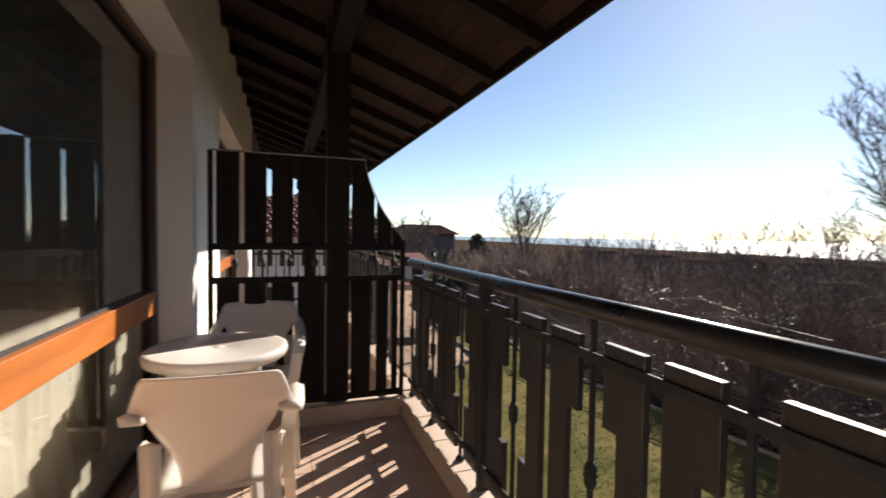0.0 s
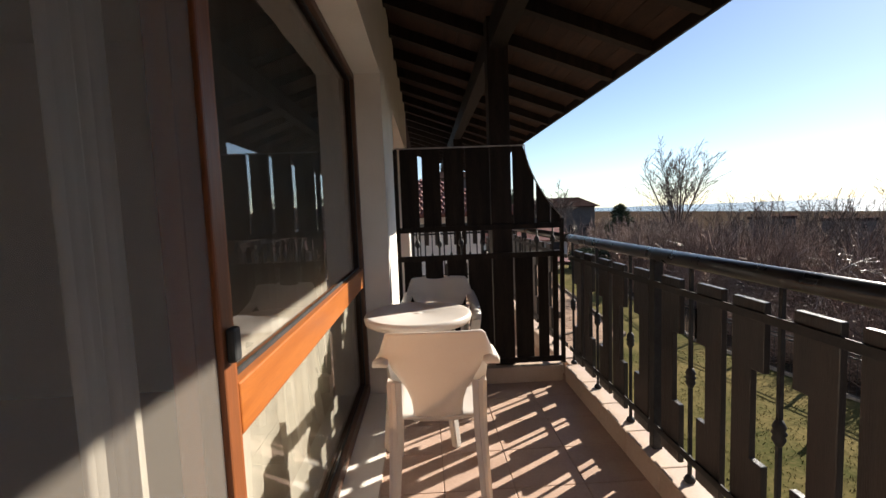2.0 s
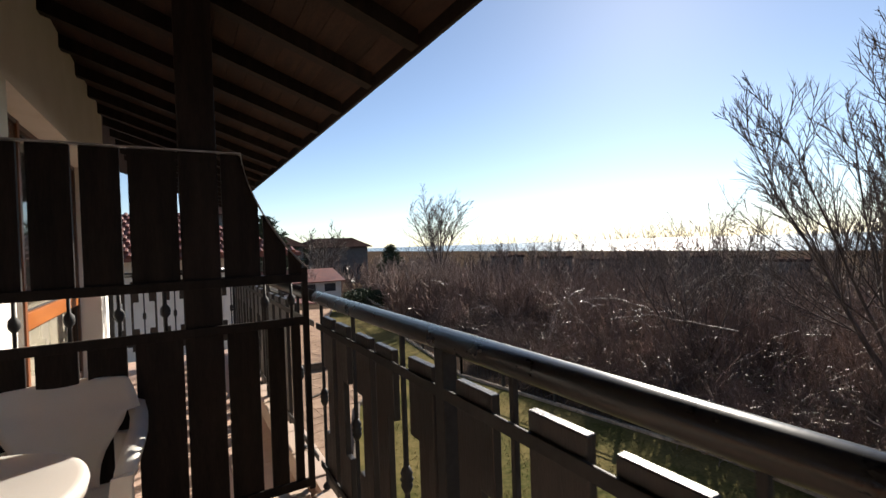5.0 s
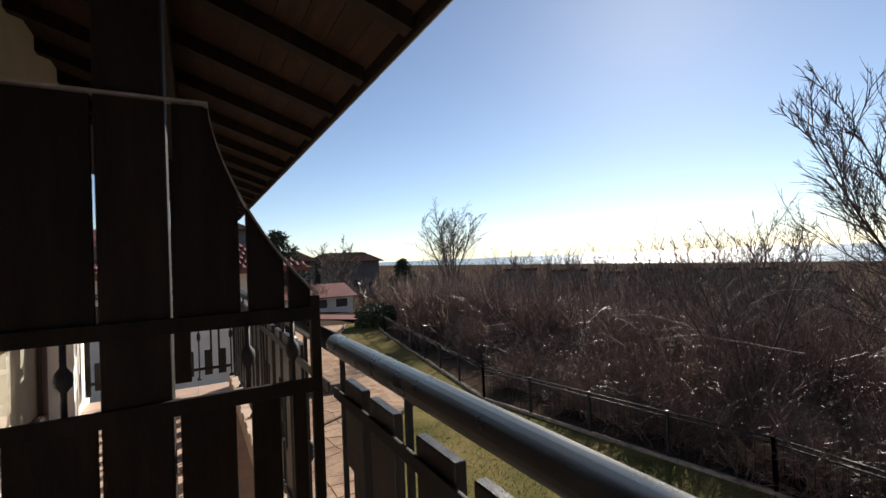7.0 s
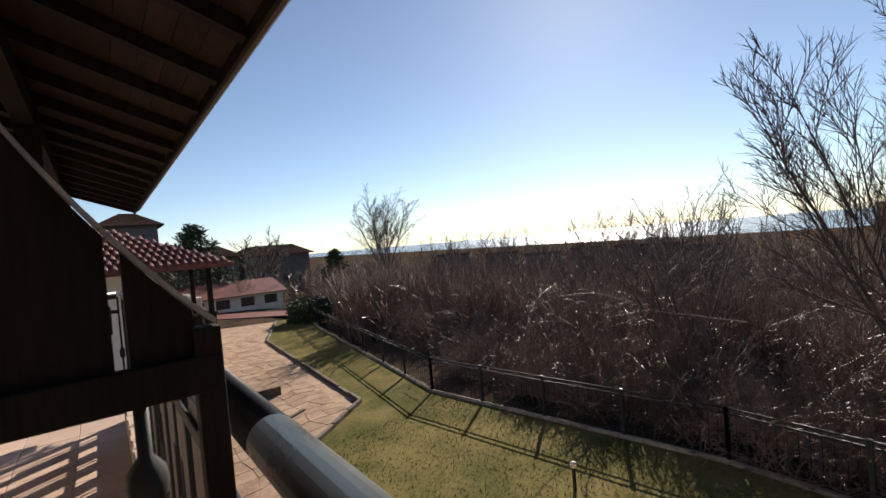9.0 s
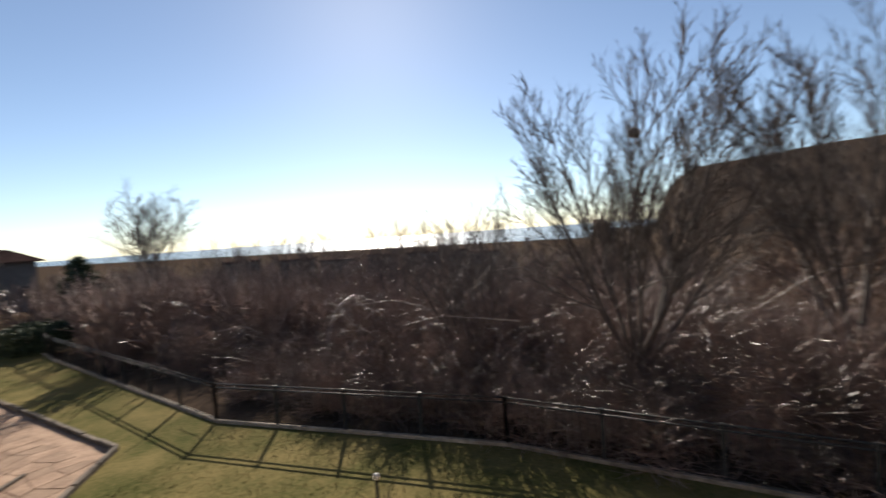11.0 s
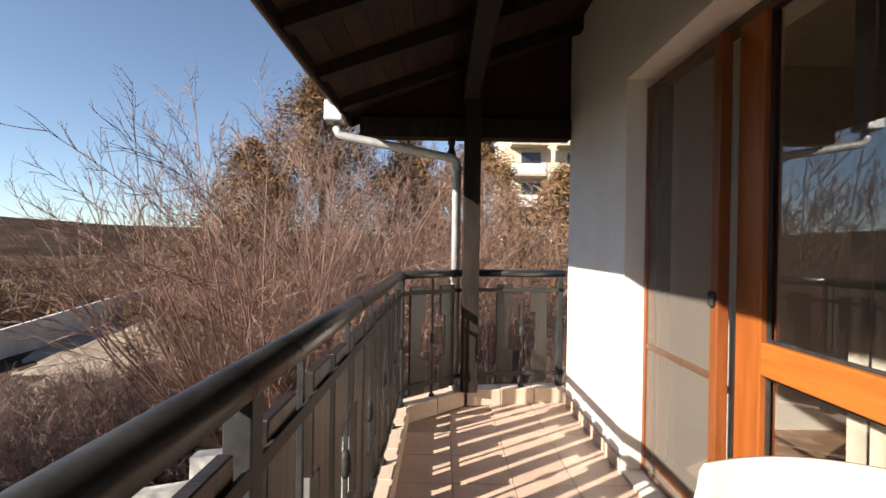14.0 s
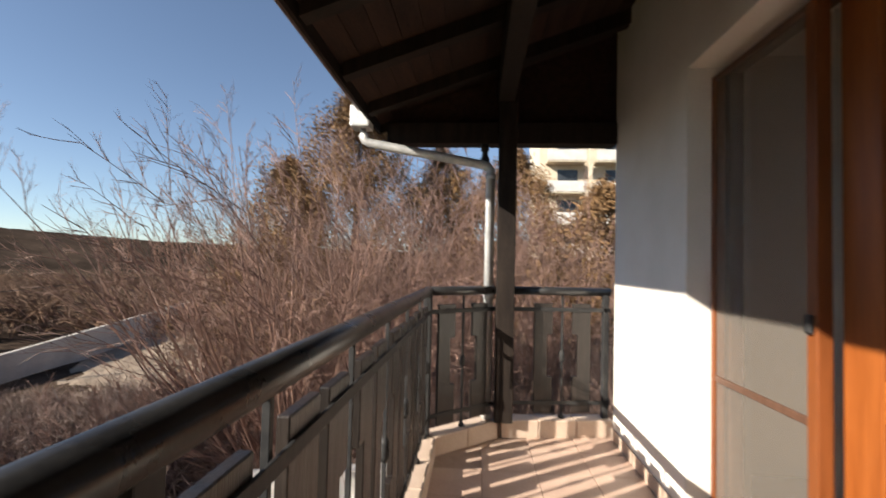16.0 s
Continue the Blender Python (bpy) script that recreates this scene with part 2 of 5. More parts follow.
def thing(name, at, label, category, group="", kind=""):
    ob = new(name)
    ob.empty_display_size = 0.1
    ob.matrix_basis = at if isinstance(at, Matrix) else Matrix.Translation(at)
    return tagged(ob, label, category, group, kind)


def solid(name, bm, mat, label, category, kind="", smooth=False, group=""):
    return tagged(new(name, finish(bm, name, mat, smooth)), label, category, group, kind)


def raw(name, verts, faces, mat, smooth=False):
    me = bpy.data.meshes.new(name)
    me.from_pydata(verts, [], faces)
    me.materials.append(mat)
    if smooth:
        me.polygons.foreach_set("use_smooth", [True] * len(me.polygons))
    return me


# ---- the balcony and its house ----
DIV = 4.27                        # the divider
FAR_N = 8.35                      # end of the neighbour's balcony
EAVE_X, EAVE_Z, SLOPE = 1.82, 2.38, 0.36
SOUTH = 0.03                      # corner of the house
OPEN_S, OPEN_N, OPEN_Z = 1.156, 4.10, 2.235
RAIL_X, RAIL_Z = 1.33, 1.06
BEND = 0.47                       # where the railing turns toward the corner column
KERB_H = 0.125
GROUND = -2.9

# slab and tiled floor
bm = bmesh.new()
prism(bm, [(-0.3, -0.13), (0.1, -0.13), (0.93, 0.02), (1.42, 0.42), (1.42, FAR_N + 0.1), (-0.3, FAR_N + 0.1)], -0.22, -0.006, "xy")
floor = solid("floor", bm, GROUT, "beige tiled balcony floor with thin joints", "floor", "structure")

bm = bmesh.new()
rbox(bm, -0.163, 0.163, -0.163, 0.163, -0.006, 0.004, 0.003)
tile_mesh = finish(bm, "tile", TILE)
for i in range(4):
    for j in range(26):
        cx, cy = 0.166 + i * 0.33, 0.15 + j * 0.33
        if cx < 1.2 and (cy > 0.6 or cx < 0.55 or (cx < 0.9 and cy > 0.2)):
            piece("tile", tile_mesh, pose(cx - 0.03, cy, 0, 0, 0, 0), floor)


def wall_with_openings(name, x0, x1, y0, y1, z0, z1, holes, mat, label):
    """A wall that runs along y, with rectangular holes (y0, y1, z0, z1)."""
    bm = bmesh.new()
    ys = sorted({y0, y1, *(v for h in holes for v in h[:2])})
    for a, b in zip(ys, ys[1:]):
        zs = [z0]
        for h in holes:
            if h[0] <= a and b <= h[1]:
                zs += [h[2], h[3]]
        zs.append(z1)
        for c, d in zip(zs[::2], zs[1::2]):
            if d - c > 0.001:
                box(bm, x0, x1, a, b, c, d)
    bmesh.ops.remove_doubles(bm, verts=bm.verts, dist=0.0005)
    return solid(name, bm, mat, label, "wall", "structure")


N_OPEN = (5.15, 8.0)
wall_with_openings("wall_east", -0.3, 0.0, SOUTH, FAR_N, -0.2, 3.2,
                   [(OPEN_S, OPEN_N, 0.02, OPEN_Z), (N_OPEN[0], N_OPEN[1], 0.02, OPEN_Z)], PLASTER, "cream plastered house wall, lower part in sun")
bm = bmesh.new()
box(bm, -9, -0.301, SOUTH, SOUTH + 0.3, GROUND - 0.3, 3.2)
solid("wall_south", bm, PLASTER, "cream plastered gable wall of the house", "wall", "structure")
bm = bmesh.new()
box(bm, -0.35, -0.02, SOUTH + 0.02, FAR_N, GROUND - 0.3, -0.21)
solid("wall_lower", bm, PLASTER, "cream plastered ground storey wall", "wall", "structure")
bm = bmesh.new()
box(bm, -9, 0.0, FAR_N + 0.001, FAR_N + 0.3, GROUND - 0.3, 3.2)
solid("wall_north", bm, PLASTER, "cream plastered end wall of the house", "wall", "structure")
bm = bmesh.new()
box(bm, -9.2, -9, SOUTH, FAR_N, GROUND - 0.3, 3.2)
solid("wall_west", bm, PLASTER, "plastered rear wall of the house", "wall", "structure")

# the two rooms behind the windows
for k, (a, b) in enumerate(((0.5, 4.4), (4.72, 8.2))):
    bm = bmesh.new()
    box(bm, -4.6, -0.301, a, b, -0.1, 0.0)
    solid("floor_room_%d" % (k + 1), bm, ROOMFLOOR, "brown laminate room floor", "floor", "structure")
    bm = bmesh.new()
    box(bm, -4.6, -0.301, a, b, 2.6, 2.7)
    solid("ceiling_room_%d" % (k + 1), bm, ROOM, "pale painted room ceiling", "ceiling", "structure")
    for nm, q in (("back", (-4.7, -4.6, a, b)), ("left", (-4.6, -0.301, a - 0.1, a)), ("right", (-4.6, -0.301, b, b + 0.1))):
        bm = bmesh.new()
        box(bm, q[0], q[1], q[2], q[3], -0.1, 2.7)
        solid("wall_room_%d_%s" % (k + 1, nm), bm, ROOM, "plain beige room wall in shade", "wall", "structure")


# tiled kerb along the edge
def kerb_run(p, q, inner, parent):
    """Kerb pieces from p to q; inner is the side on which the floor lies."""
    p, q = Vector((*p, 0)), Vector((*q, 0))
    d = q - p
    count = max(1, round(d.length / 0.33))
    step = d.length / count
    bm = bmesh.new()
    rbox(bm, -step / 2 + 0.002, step / 2 - 0.002, -0.075, 0.075, 0.0, KERB_H, 0.006)
    me = finish(bm, "kerb_tile", KERB)
    ang = math.degrees(math.atan2(d.y, d.x))
    for i in range(count):
        c = p + d * ((i + 0.5) / count)
        piece("kerb_tile", me, pose(c.x, c.y, 0, 0, 0, ang), parent)


bm = bmesh.new()
prism(bm, [(0.0, -0.10), (0.80, 0.02), (0.93, 0.05), (1.36, 0.45), (1.36, FAR_N), (1.30, FAR_N), (1.30, 0.49), (0.90, 0.10), (0.80, 0.08), (0.0, -0.04)], -0.005, KERB_H - 0.01, "xy")
kerb = solid("kerb", bm, GROUT, "beige tiled kerb under the railing", "kerb", "structure")
for p, q in (((RAIL_X, DIV - 0.08), (RAIL_X, BEND + 0.03)), ((RAIL_X - 0.02, BEND - 0.03), (0.89, 0.07)), ((0.83, 0.05), (0.0, -0.07)), ((RAIL_X, DIV + 0.08), (RAIL_X, FAR_N))):
    kerb_run(p, q, 0, kerb)
bm = bmesh.new()
rbox(bm, 0.06, RAIL_X - 0.085, DIV - 0.07, DIV + 0.07, 0.0, KERB_H, 0.006)
part("kerb_tile", bm, KERB, kerb)
# skirting tiles at the wall's foot
for a, b in ((0.06, OPEN_S), (OPEN_N, 5.15)):
    n = round((b - a) / 0.3)
    for i in range(n):
        bm = bmesh.new()
        rbox(bm, 0.001, 0.012, a + (b - a) * i / n + 0.002, a + (b - a) * (i + 1) / n - 0.002, 0.0, 0.085, 0.002)
        part("skirting_tile", bm, KERB, kerb)


# ---- railing ----
def railing(p, q, bars, posts, label, ends=(0.0, 0.0), flank=()):
    """Handrail on iron bars with pairs of notched boards, from p to q."""
    p, q = Vector((*p, 0)), Vector((*q, 0))
    d = q - p
    m = pose(p.x, p.y, 0, 0, 0, math.degrees(math.atan2(d.y, d.x)))
    base = thing("balcony_railing", m, label, "railing")
    L = d.length

    def add(name, bm, mat, parent=base, text="", smooth=False):
        bmesh.ops.transform(bm, matrix=m, verts=bm.verts)
        return part(name, bm, mat, parent, text, smooth)
    bm = bmesh.new()
    tube(bm, [(-ends[0], 0, RAIL_Z), (L + ends[1], 0, RAIL_Z)], 0.031, 20)
    add("handrail", bm, RAILPAINT, text="glossy black round handrail", smooth=True)
    for z in (0.925, 0.24):
        bm = bmesh.new()
        rbox(bm, 0, L, -0.022, -0.014, z - 0.015, z + 0.015, 0.002)
        add("crossbar", bm, IRON)
    for s in posts:
        bm = bmesh.new()
        rbox(bm, s - 0.022, s + 0.022, -0.022, 0.022, KERB_H - 0.005, RAIL_Z - 0.01, 0.003)
        add("post", bm, IRON)
    for s in bars:
        bm = bmesh.new()
        rbox(bm, s - 0.007, s + 0.007, -0.007, 0.007, KERB_H - 0.005, RAIL_Z - 0.015, 0.0015)
        bar = add("bar", bm, IRON)
        bm = bmesh.new()
        lathe(bm, [(0.008, 0.53), (0.016, 0.545), (0.020, 0.556), (0.016, 0.566), (0.022, 0.575), (0.016, 0.584), (0.020, 0.594), (0.016, 0.605), (0.008, 0.62)], 12, (s, 0, 0))
        add("ornament", bm, IRON, bar, smooth=True)
        bm = bmesh.new()
        lathe(bm, [(0.020, KERB_H - 0.001), (0.024, KERB_H + 0.008), (0.018, KERB_H + 0.02), (0.009, KERB_H + 0.03)], 12, (s, 0, 0))
        add("foot", bm, IRON, bar, smooth=True)
    for c in flank:
        for side in (-1, 1):
            n, f, cut = c + side * 0.075, c + side * 0.215, c + side * 0.115
            bm = bmesh.new()
            prism(bm, [(n, 0.17), (f, 0.17), (f, 0.97), (n, 0.97), (n, 0.74), (cut, 0.74), (cut, 0.43), (n, 0.43)], -0.012, 0.012, "xz")
            bmesh.ops.bevel(bm, geom=bm.edges[:], offset=0.0025, segments=1, affect="EDGES")
            add("board", bm, BOARD)
    marks = sorted(bars) if not flank else []
    for a, b in zip(marks, marks[1:]):
        if b - a < 0.3:
            continue
        c = (a + b) / 2
        gap = 0.028 if b - a < 0.5 else 0.061
        for side in (-1, 1):
            h = random.uniform(-0.008, 0.008)
            w = min(0.176, (b - a) / 2 - 0.05)
            inner, outer, cut = c + side * gap, c + side * (w + gap - 0.028), c + side * (w + gap - 0.083)
            out = [(inner, 0.17), (outer, 0.17), (outer, 0.43), (cut, 0.43), (cut, 0.74), (outer, 0.74), (outer, 0.975 + h), (inner, 0.975 + h)]
            bm = bmesh.new()
            prism(bm, out, -0.012, 0.012, "xz")
            bmesh.ops.bevel(bm, geom=bm.edges[:], offset=0.0025, segments=1, affect="EDGES")
            add("board", bm, BOARD)
    return base


railing((RAIL_X, DIV - 0.03), (RAIL_X, BEND), [DIV - 0.03 - y for y in (4.21, 3.745, 3.285, 2.743, 2.279, 1.815, 1.351, 0.887, 0.52)], (DIV - 0.03 - 3.02, DIV - 0.03 - BEND), "black iron balcony railing with notched dark boards", (0.031, 0.012))
railing((RAIL_X, BEND - 0.01), (0.885, 0.085), (0.30,), (0.0,), "short angled railing beside the corner column", (0.012, 0.0), (0.30,))
railing((0.735, 0.045), (0.01, -0.06), (0.37,), (0.70,), "short end railing between column and wall", (0, 0), (0.37,))
railing((RAIL_X, FAR_N), (RAIL_X, DIV + 0.03), [0.1 + 0.505 * i for i in range(8)], (0.0, 2.5), "railing of the neighbouring balcony, iron with dark boards", (0.0, 0.029))
railing((0.05, FAR_N - 0.04), (RAIL_X - 0.05, FAR_N - 0.04), (0.0, 0.31, 0.62, 0.93, 1.235), (0.0,), "end railing of the neighbouring balcony")


# ---- divider ----
div = thing("divider", (0.7, DIV, KERB_H), "black stained board screen with a curved shoulder", "screen")


def curve_top(x):
    """Height of the screen's upper edge."""
    u = (x - 1.0) / 0.275
    if u <= 0:
        return 1.745
    return 1.215 + 0.53 * (1 - min(u, 1.0) ** 0.62) ** 1.08


for a, b in ((0.095, 0.225), (0.253, 0.383), (0.411, 0.541), (0.569, 0.742), (0.915, 1.066), (1.086, 1.182), (1.195, 1.255)):
    bm = bmesh.new()
    n = 10
    top = [(a + (b - a) * i / n, curve_top(a + (b - a) * i / n)) for i in range(n + 1)]
    prism(bm, [(a, 1.165)] + top + [(b, 1.165)], DIV - 0.012, DIV + 0.012, "xz")
    part("board", bm, DARKWOOD, div)
    bm = bmesh.new()
    rbox(bm, a, b - (0.02 if a > 0.9 else 0), DIV - 0.012, DIV + 0.012, 0.16, 0.955, 0.003)
    part("board", bm, DARKWOOD, div)
for z in (0.955, 1.165, 0.16):
    bm = bmesh.new()
    rbox(bm, 0.06, 1.275, DIV - 0.03, DIV - 0.013, z - 0.02, z + 0.02, 0.002)
    part("crossbar", bm, DARKWOOD, div)
# strip added along the boards' upper edge, coloured as if the sun lit it
bm = bmesh.new()
xs = [0.06] + [1.0 + 0.275 * (i / 18) ** 1.5 for i in range(19)]
prism(bm, [(x, curve_top(x) + 0.009) for x in xs] + [(x, curve_top(x) + 0.002) for x in xs[::-1]], DIV - 0.03, DIV + 0.004, "xz")
part("top_bar", bm, LITEDGE, div, "pale strip coloured as the screen's sunlit upper edge")
for x in (0.065, 1.265):
    bm = bmesh.new()
    rbox(bm, x - 0.014, x + 0.014, DIV - 0.028, DIV + 0.0, KERB_H, 1.745 if x < 1 else 1.215, 0.002)
    part("post", bm, DARKWOOD, div)
for x in (0.20, 0.36, 0.52, 0.68, 1.08, 1.2):
    bm = bmesh.new()
    lathe(bm, [(0.007, 0.96), (0.007, 1.03), (0.018, 1.045), (0.020, 1.06), (0.018, 1.075), (0.007, 1.09), (0.007, 1.16)], 10, (x, DIV - 0.005, 0))
    part("baluster", bm, IRON, div, smooth=True)


# ---- columns, roof ----
def roof_z(x):
    return EAVE_Z + (EAVE_X - x) * SLOPE


def column(x, y, w, label):
    bm = bmesh.new()
    rbox(bm, x - w, x + w, y - w, y + w, KERB_H, roof_z(x) - 0.08, 0.006)
    return solid("column", bm, DARKWOOD, label, "column")


column(0.825, DIV + 0.06, 0.075, "square dark timber column at the divider")
column(0.805, 0.115, 0.065, "square weathered timber column at the corner")
column(0.835, FAR_N, 0.075, "square dark timber column at the far end")
GABLE = -0.14
roof = thing("roof", (0, 4, 3), "dark stained timber eaves with boarding and rafters", "roof", kind="structure")
bm = bmesh.new()
prism(bm, [(EAVE_X, EAVE_Z), (-4.4, roof_z(-4.4)), (-10.6, EAVE_Z), (-10.6, EAVE_Z + 0.06), (-4.4, roof_z(-4.4) + 0.06), (EAVE_X, EAVE_Z + 0.06)], GABLE, 14.5, "xz")
part("roof_deck", bm, DARKWOOD, roof)
# boards under the deck, running along the eaves
w = 0.118
for i in range(17):
    x1 = EAVE_X - i * 0.122
    x0 = x1 - w
    bm = bmesh.new()
    prism(bm, [(x1, roof_z(x1) - 0.001), (x0, roof_z(x0) - 0.001), (x0, roof_z(x0) - 0.014), (x1, roof_z(x1) - 0.014)], GABLE, 14.4, "xz")
    part("soffit_board", bm, ROOFWOOD, roof)
y = 0.30
while y < 14.3:
    x0, x1, h = EAVE_X - 0.02, -0.02, 0.12
    bm = bmesh.new()
    prism(bm, [(x0, roof_z(x0) - 0.015), (x1, roof_z(x1) - 0.015), (x1, roof_z(x1) - h), (x0, roof_z(x0) - h * 0.8)], y - 0.04, y + 0.04, "xz")
    part("rafter", bm, DARKWOOD, roof)
    y += 0.62
bm = bmesh.new()
prism(bm, [(1.70, 2.27), (1.70, roof_z(1.70) - 0.016), (-0.3, roof_z(-0.3) - 0.016), (-0.3, 2.27)], -0.06, -0.035, "xz")
part("gable_boarding", bm, ROOFWOOD, roof)
bm = bmesh.new()
rbox(bm, 0.765, 0.885, 0.12, 14.3, roof_z(0.84) - 0.30, roof_z(0.84) - 0.12, 0.006)
part("purlin", bm, DARKWOOD, roof)
bm = bmesh.new()
rbox(bm, -0.002, 1.72, -0.08, 0.06, 2.16, 2.32, 0.006)
part("tie_beam", bm, DARKWOOD, roof)
bm = bmesh.new()
rbox(bm, EAVE_X, EAVE_X + 0.022, GABLE - 0.02, 14.4, EAVE_Z - 0.09, EAVE_Z + 0.075, 0.003)
part("fascia", bm, DARKWOOD, roof)
bm = bmesh.new()
prism(bm, [(EAVE_X, EAVE_Z - 0.09), (EAVE_X, EAVE_Z + 0.075), (-4.4, roof_z(-4.4) + 0.075), (-4.4, roof_z(-4.4) - 0.09)], GABLE - 0.024, GABLE - 0.002, "xz")
part("verge_board", bm, DARKWOOD, roof)


# ---- windows and doors ----
PLANE = -0.205
SCREEN = -0.12


def window_unit(name, y0, y1, post, label):
    """A wide glazed front: a screened door, a stout upright, and a large window with a low crossbar."""
    win = thing(name, (PLANE, (y0 + y1) / 2, 0.02), label, "window", kind="structure")

    def bar(nm, a, b, z0, z1, mat, x0=PLANE - 0.035, x1=PLANE + 0.03, text=""):
        bm = bmesh.new()
        rbox(bm, x0, x1, a, b, z0, z1, 0.005)
        return part(nm, bm, mat, win, text)
    top = OPEN_Z
    bar("head", y0, y1, top - 0.045, top - 0.002, BROWNF)
    bar("jamb", y0 + 0.001, y0 + 0.05, 0.03, top - 0.046, BROWNF)
    bar("jamb", y1 - 0.05, y1 - 0.001, 0.03, top - 0.046, BROWNF)
    bar("upright", post - 0.15, post - 0.005, 0.03, top - 0.046, ORANGEV, text="varnished orange pine upright")
    bar("crossbar", post - 0.004, y1 - 0.051, 0.80, 0.925, ORANGE, text="varnished orange pine crossbar")
    bar("sill", y0 + 0.051, post - 0.151, 0.03, 0.10, ORANGE)
    bar("sill", post - 0.004, y1 - 0.051, 0.03, 0.11, BROWNF)
    for z0, z1 in ((0.111, 0.799), (0.926, top - 0.047)):
        pane = raw("pane", [(PLANE - 0.008, post - 0.004, z0), (PLANE - 0.008, y1 - 0.051, z0), (PLANE - 0.008, y1 - 0.051, z1), (PLANE - 0.008, post - 0.004, z1)], [(0, 1, 2, 3)], GLASS)
        g = part("pane", pane, GLASS, win, "clear glass pane mirroring the balcony")
        g.visible_shadow = False
        for a, b, c, d in ((post - 0.004, y1 - 0.051, z0, z0 + 0.012), (post - 0.004, y1 - 0.051, z1 - 0.012, z1), (post - 0.004, post + 0.010, z0 + 0.012, z1 - 0.012), (y1 - 0.065, y1 - 0.051, z0 + 0.012, z1 - 0.012)):
            bm = bmesh.new()
            box(bm, PLANE - 0.003, PLANE + 0.006, a, b, c, d)
            part("seal", bm, GASKET, win)
    # insect screen in front of the door
    a, b = y0 + 0.01, post - 0.165
    for q in ((a, a + 0.03, 0.03, 2.18), (b - 0.05, b, 0.03, 2.18)):
        bar("screen_stile", *q, SHADEPINE, SCREEN - 0.040, SCREEN + 0.012)
    for z in (0.03, 0.72, 2.15):
        bar("screen_rail", a + 0.031, b - 0.051, z, z + 0.03, BROWNF, SCREEN - 0.010, SCREEN + 0.010)
    bm = bmesh.new()
    box(bm, SCREEN - 0.001, SCREEN + 0.001, a + 0.03, b - 0.05, 0.06, 2.15)
    g = part("screen_mesh", bm, MESH, win, "fine grey insect mesh")
    bm = bmesh.new()
    rbox(bm, SCREEN + 0.0125, SCREEN + 0.030, b - 0.040, b - 0.008, 1.035, 1.10, 0.006)
    part("handle", bm, GASKET, win, "black plastic pull")
    # outer reveals, painted
    return win


MESH = bpy.data.materials.new("insect mesh")
MESH.use_nodes = True
_n, _l = MESH.node_tree.nodes, MESH.node_tree.links
_d = _n.new("ShaderNodeBsdfDiffuse")
_d.inputs["Color"].default_value = (0.28, 0.25, 0.215, 1)
_t = _n.new("ShaderNodeBsdfTransparent")
_m = _n.new("ShaderNodeMixShader")
_m.inputs[0].default_value = 0.26
_l.new(_d.outputs[0], _m.inputs[2])
_l.new(_t.outputs[0], _m.inputs[1])
_l.new(_m.outputs[0], _n["Material Output"].inputs["Surface"])

window_unit("window_1", OPEN_S, OPEN_N, 2.005, "wide glazed balcony front with orange pine bars")
window_unit("window_2", N_OPEN[0], N_OPEN[1], N_OPEN[0] + 0.85, "glazed front of the neighbouring flat")

# door sill strip in front of the opening
for k, (a, b) in enumerate(((OPEN_S, OPEN_N), N_OPEN)):
    bm = bmesh.new()
    rbox(bm, -0.3, 0.004, a + 0.001, b - 0.001, -0.005, 0.019, 0.003)
    solid("threshold_%d" % (k + 1), bm, KERB, "beige tiled threshold below the window", "threshold", "structure")


# vertical blinds
def blinds(y0, y1, label):
    ob = thing("vertical_blind", (-0.27, (y0 + y1) / 2, 2.2), label, "blind")
    bm = bmesh.new()
    rbox(bm, -0.30, -0.26, y0, y1, 2.19, 2.23, 0.004)
    part("track", bm, PLASTIC, ob)
    n = int((y1 - y0) / 0.078)
    for i in range(n):
        c = y0 + 0.04 + i * 0.078
        bm = bmesh.new()
        a = radians(76 + random.uniform(-5, 5))
        dx, dy = 0.044 * math.cos(a), 0.044 * math.sin(a)
        rows = [(0.06, 0), (0.7, 0.003), (1.4, -0.003), (2.19, 0)]
        vs = []
        for z, bow in rows:
            vs.append([bm.verts.new((-0.28 + u * dx + bow - 0.006 * (1 - u * u), c + u * dy, z)) for u in (-1, -0.5, 0, 0.5, 1)])
        for r, s in zip(vs, vs[1:]):
            for k in range(4):
                bm.faces.new((r[k], r[k + 1], s[k + 1], s[k]))
        part("slat", bm, BLIND, ob, smooth=True)


blinds(2.25, 4.05, "cream fabric vertical blind behind the window")
blinds(N_OPEN[0] + 1.2, N_OPEN[1] - 0.05, "cream fabric vertical blind in the neighbouring flat")


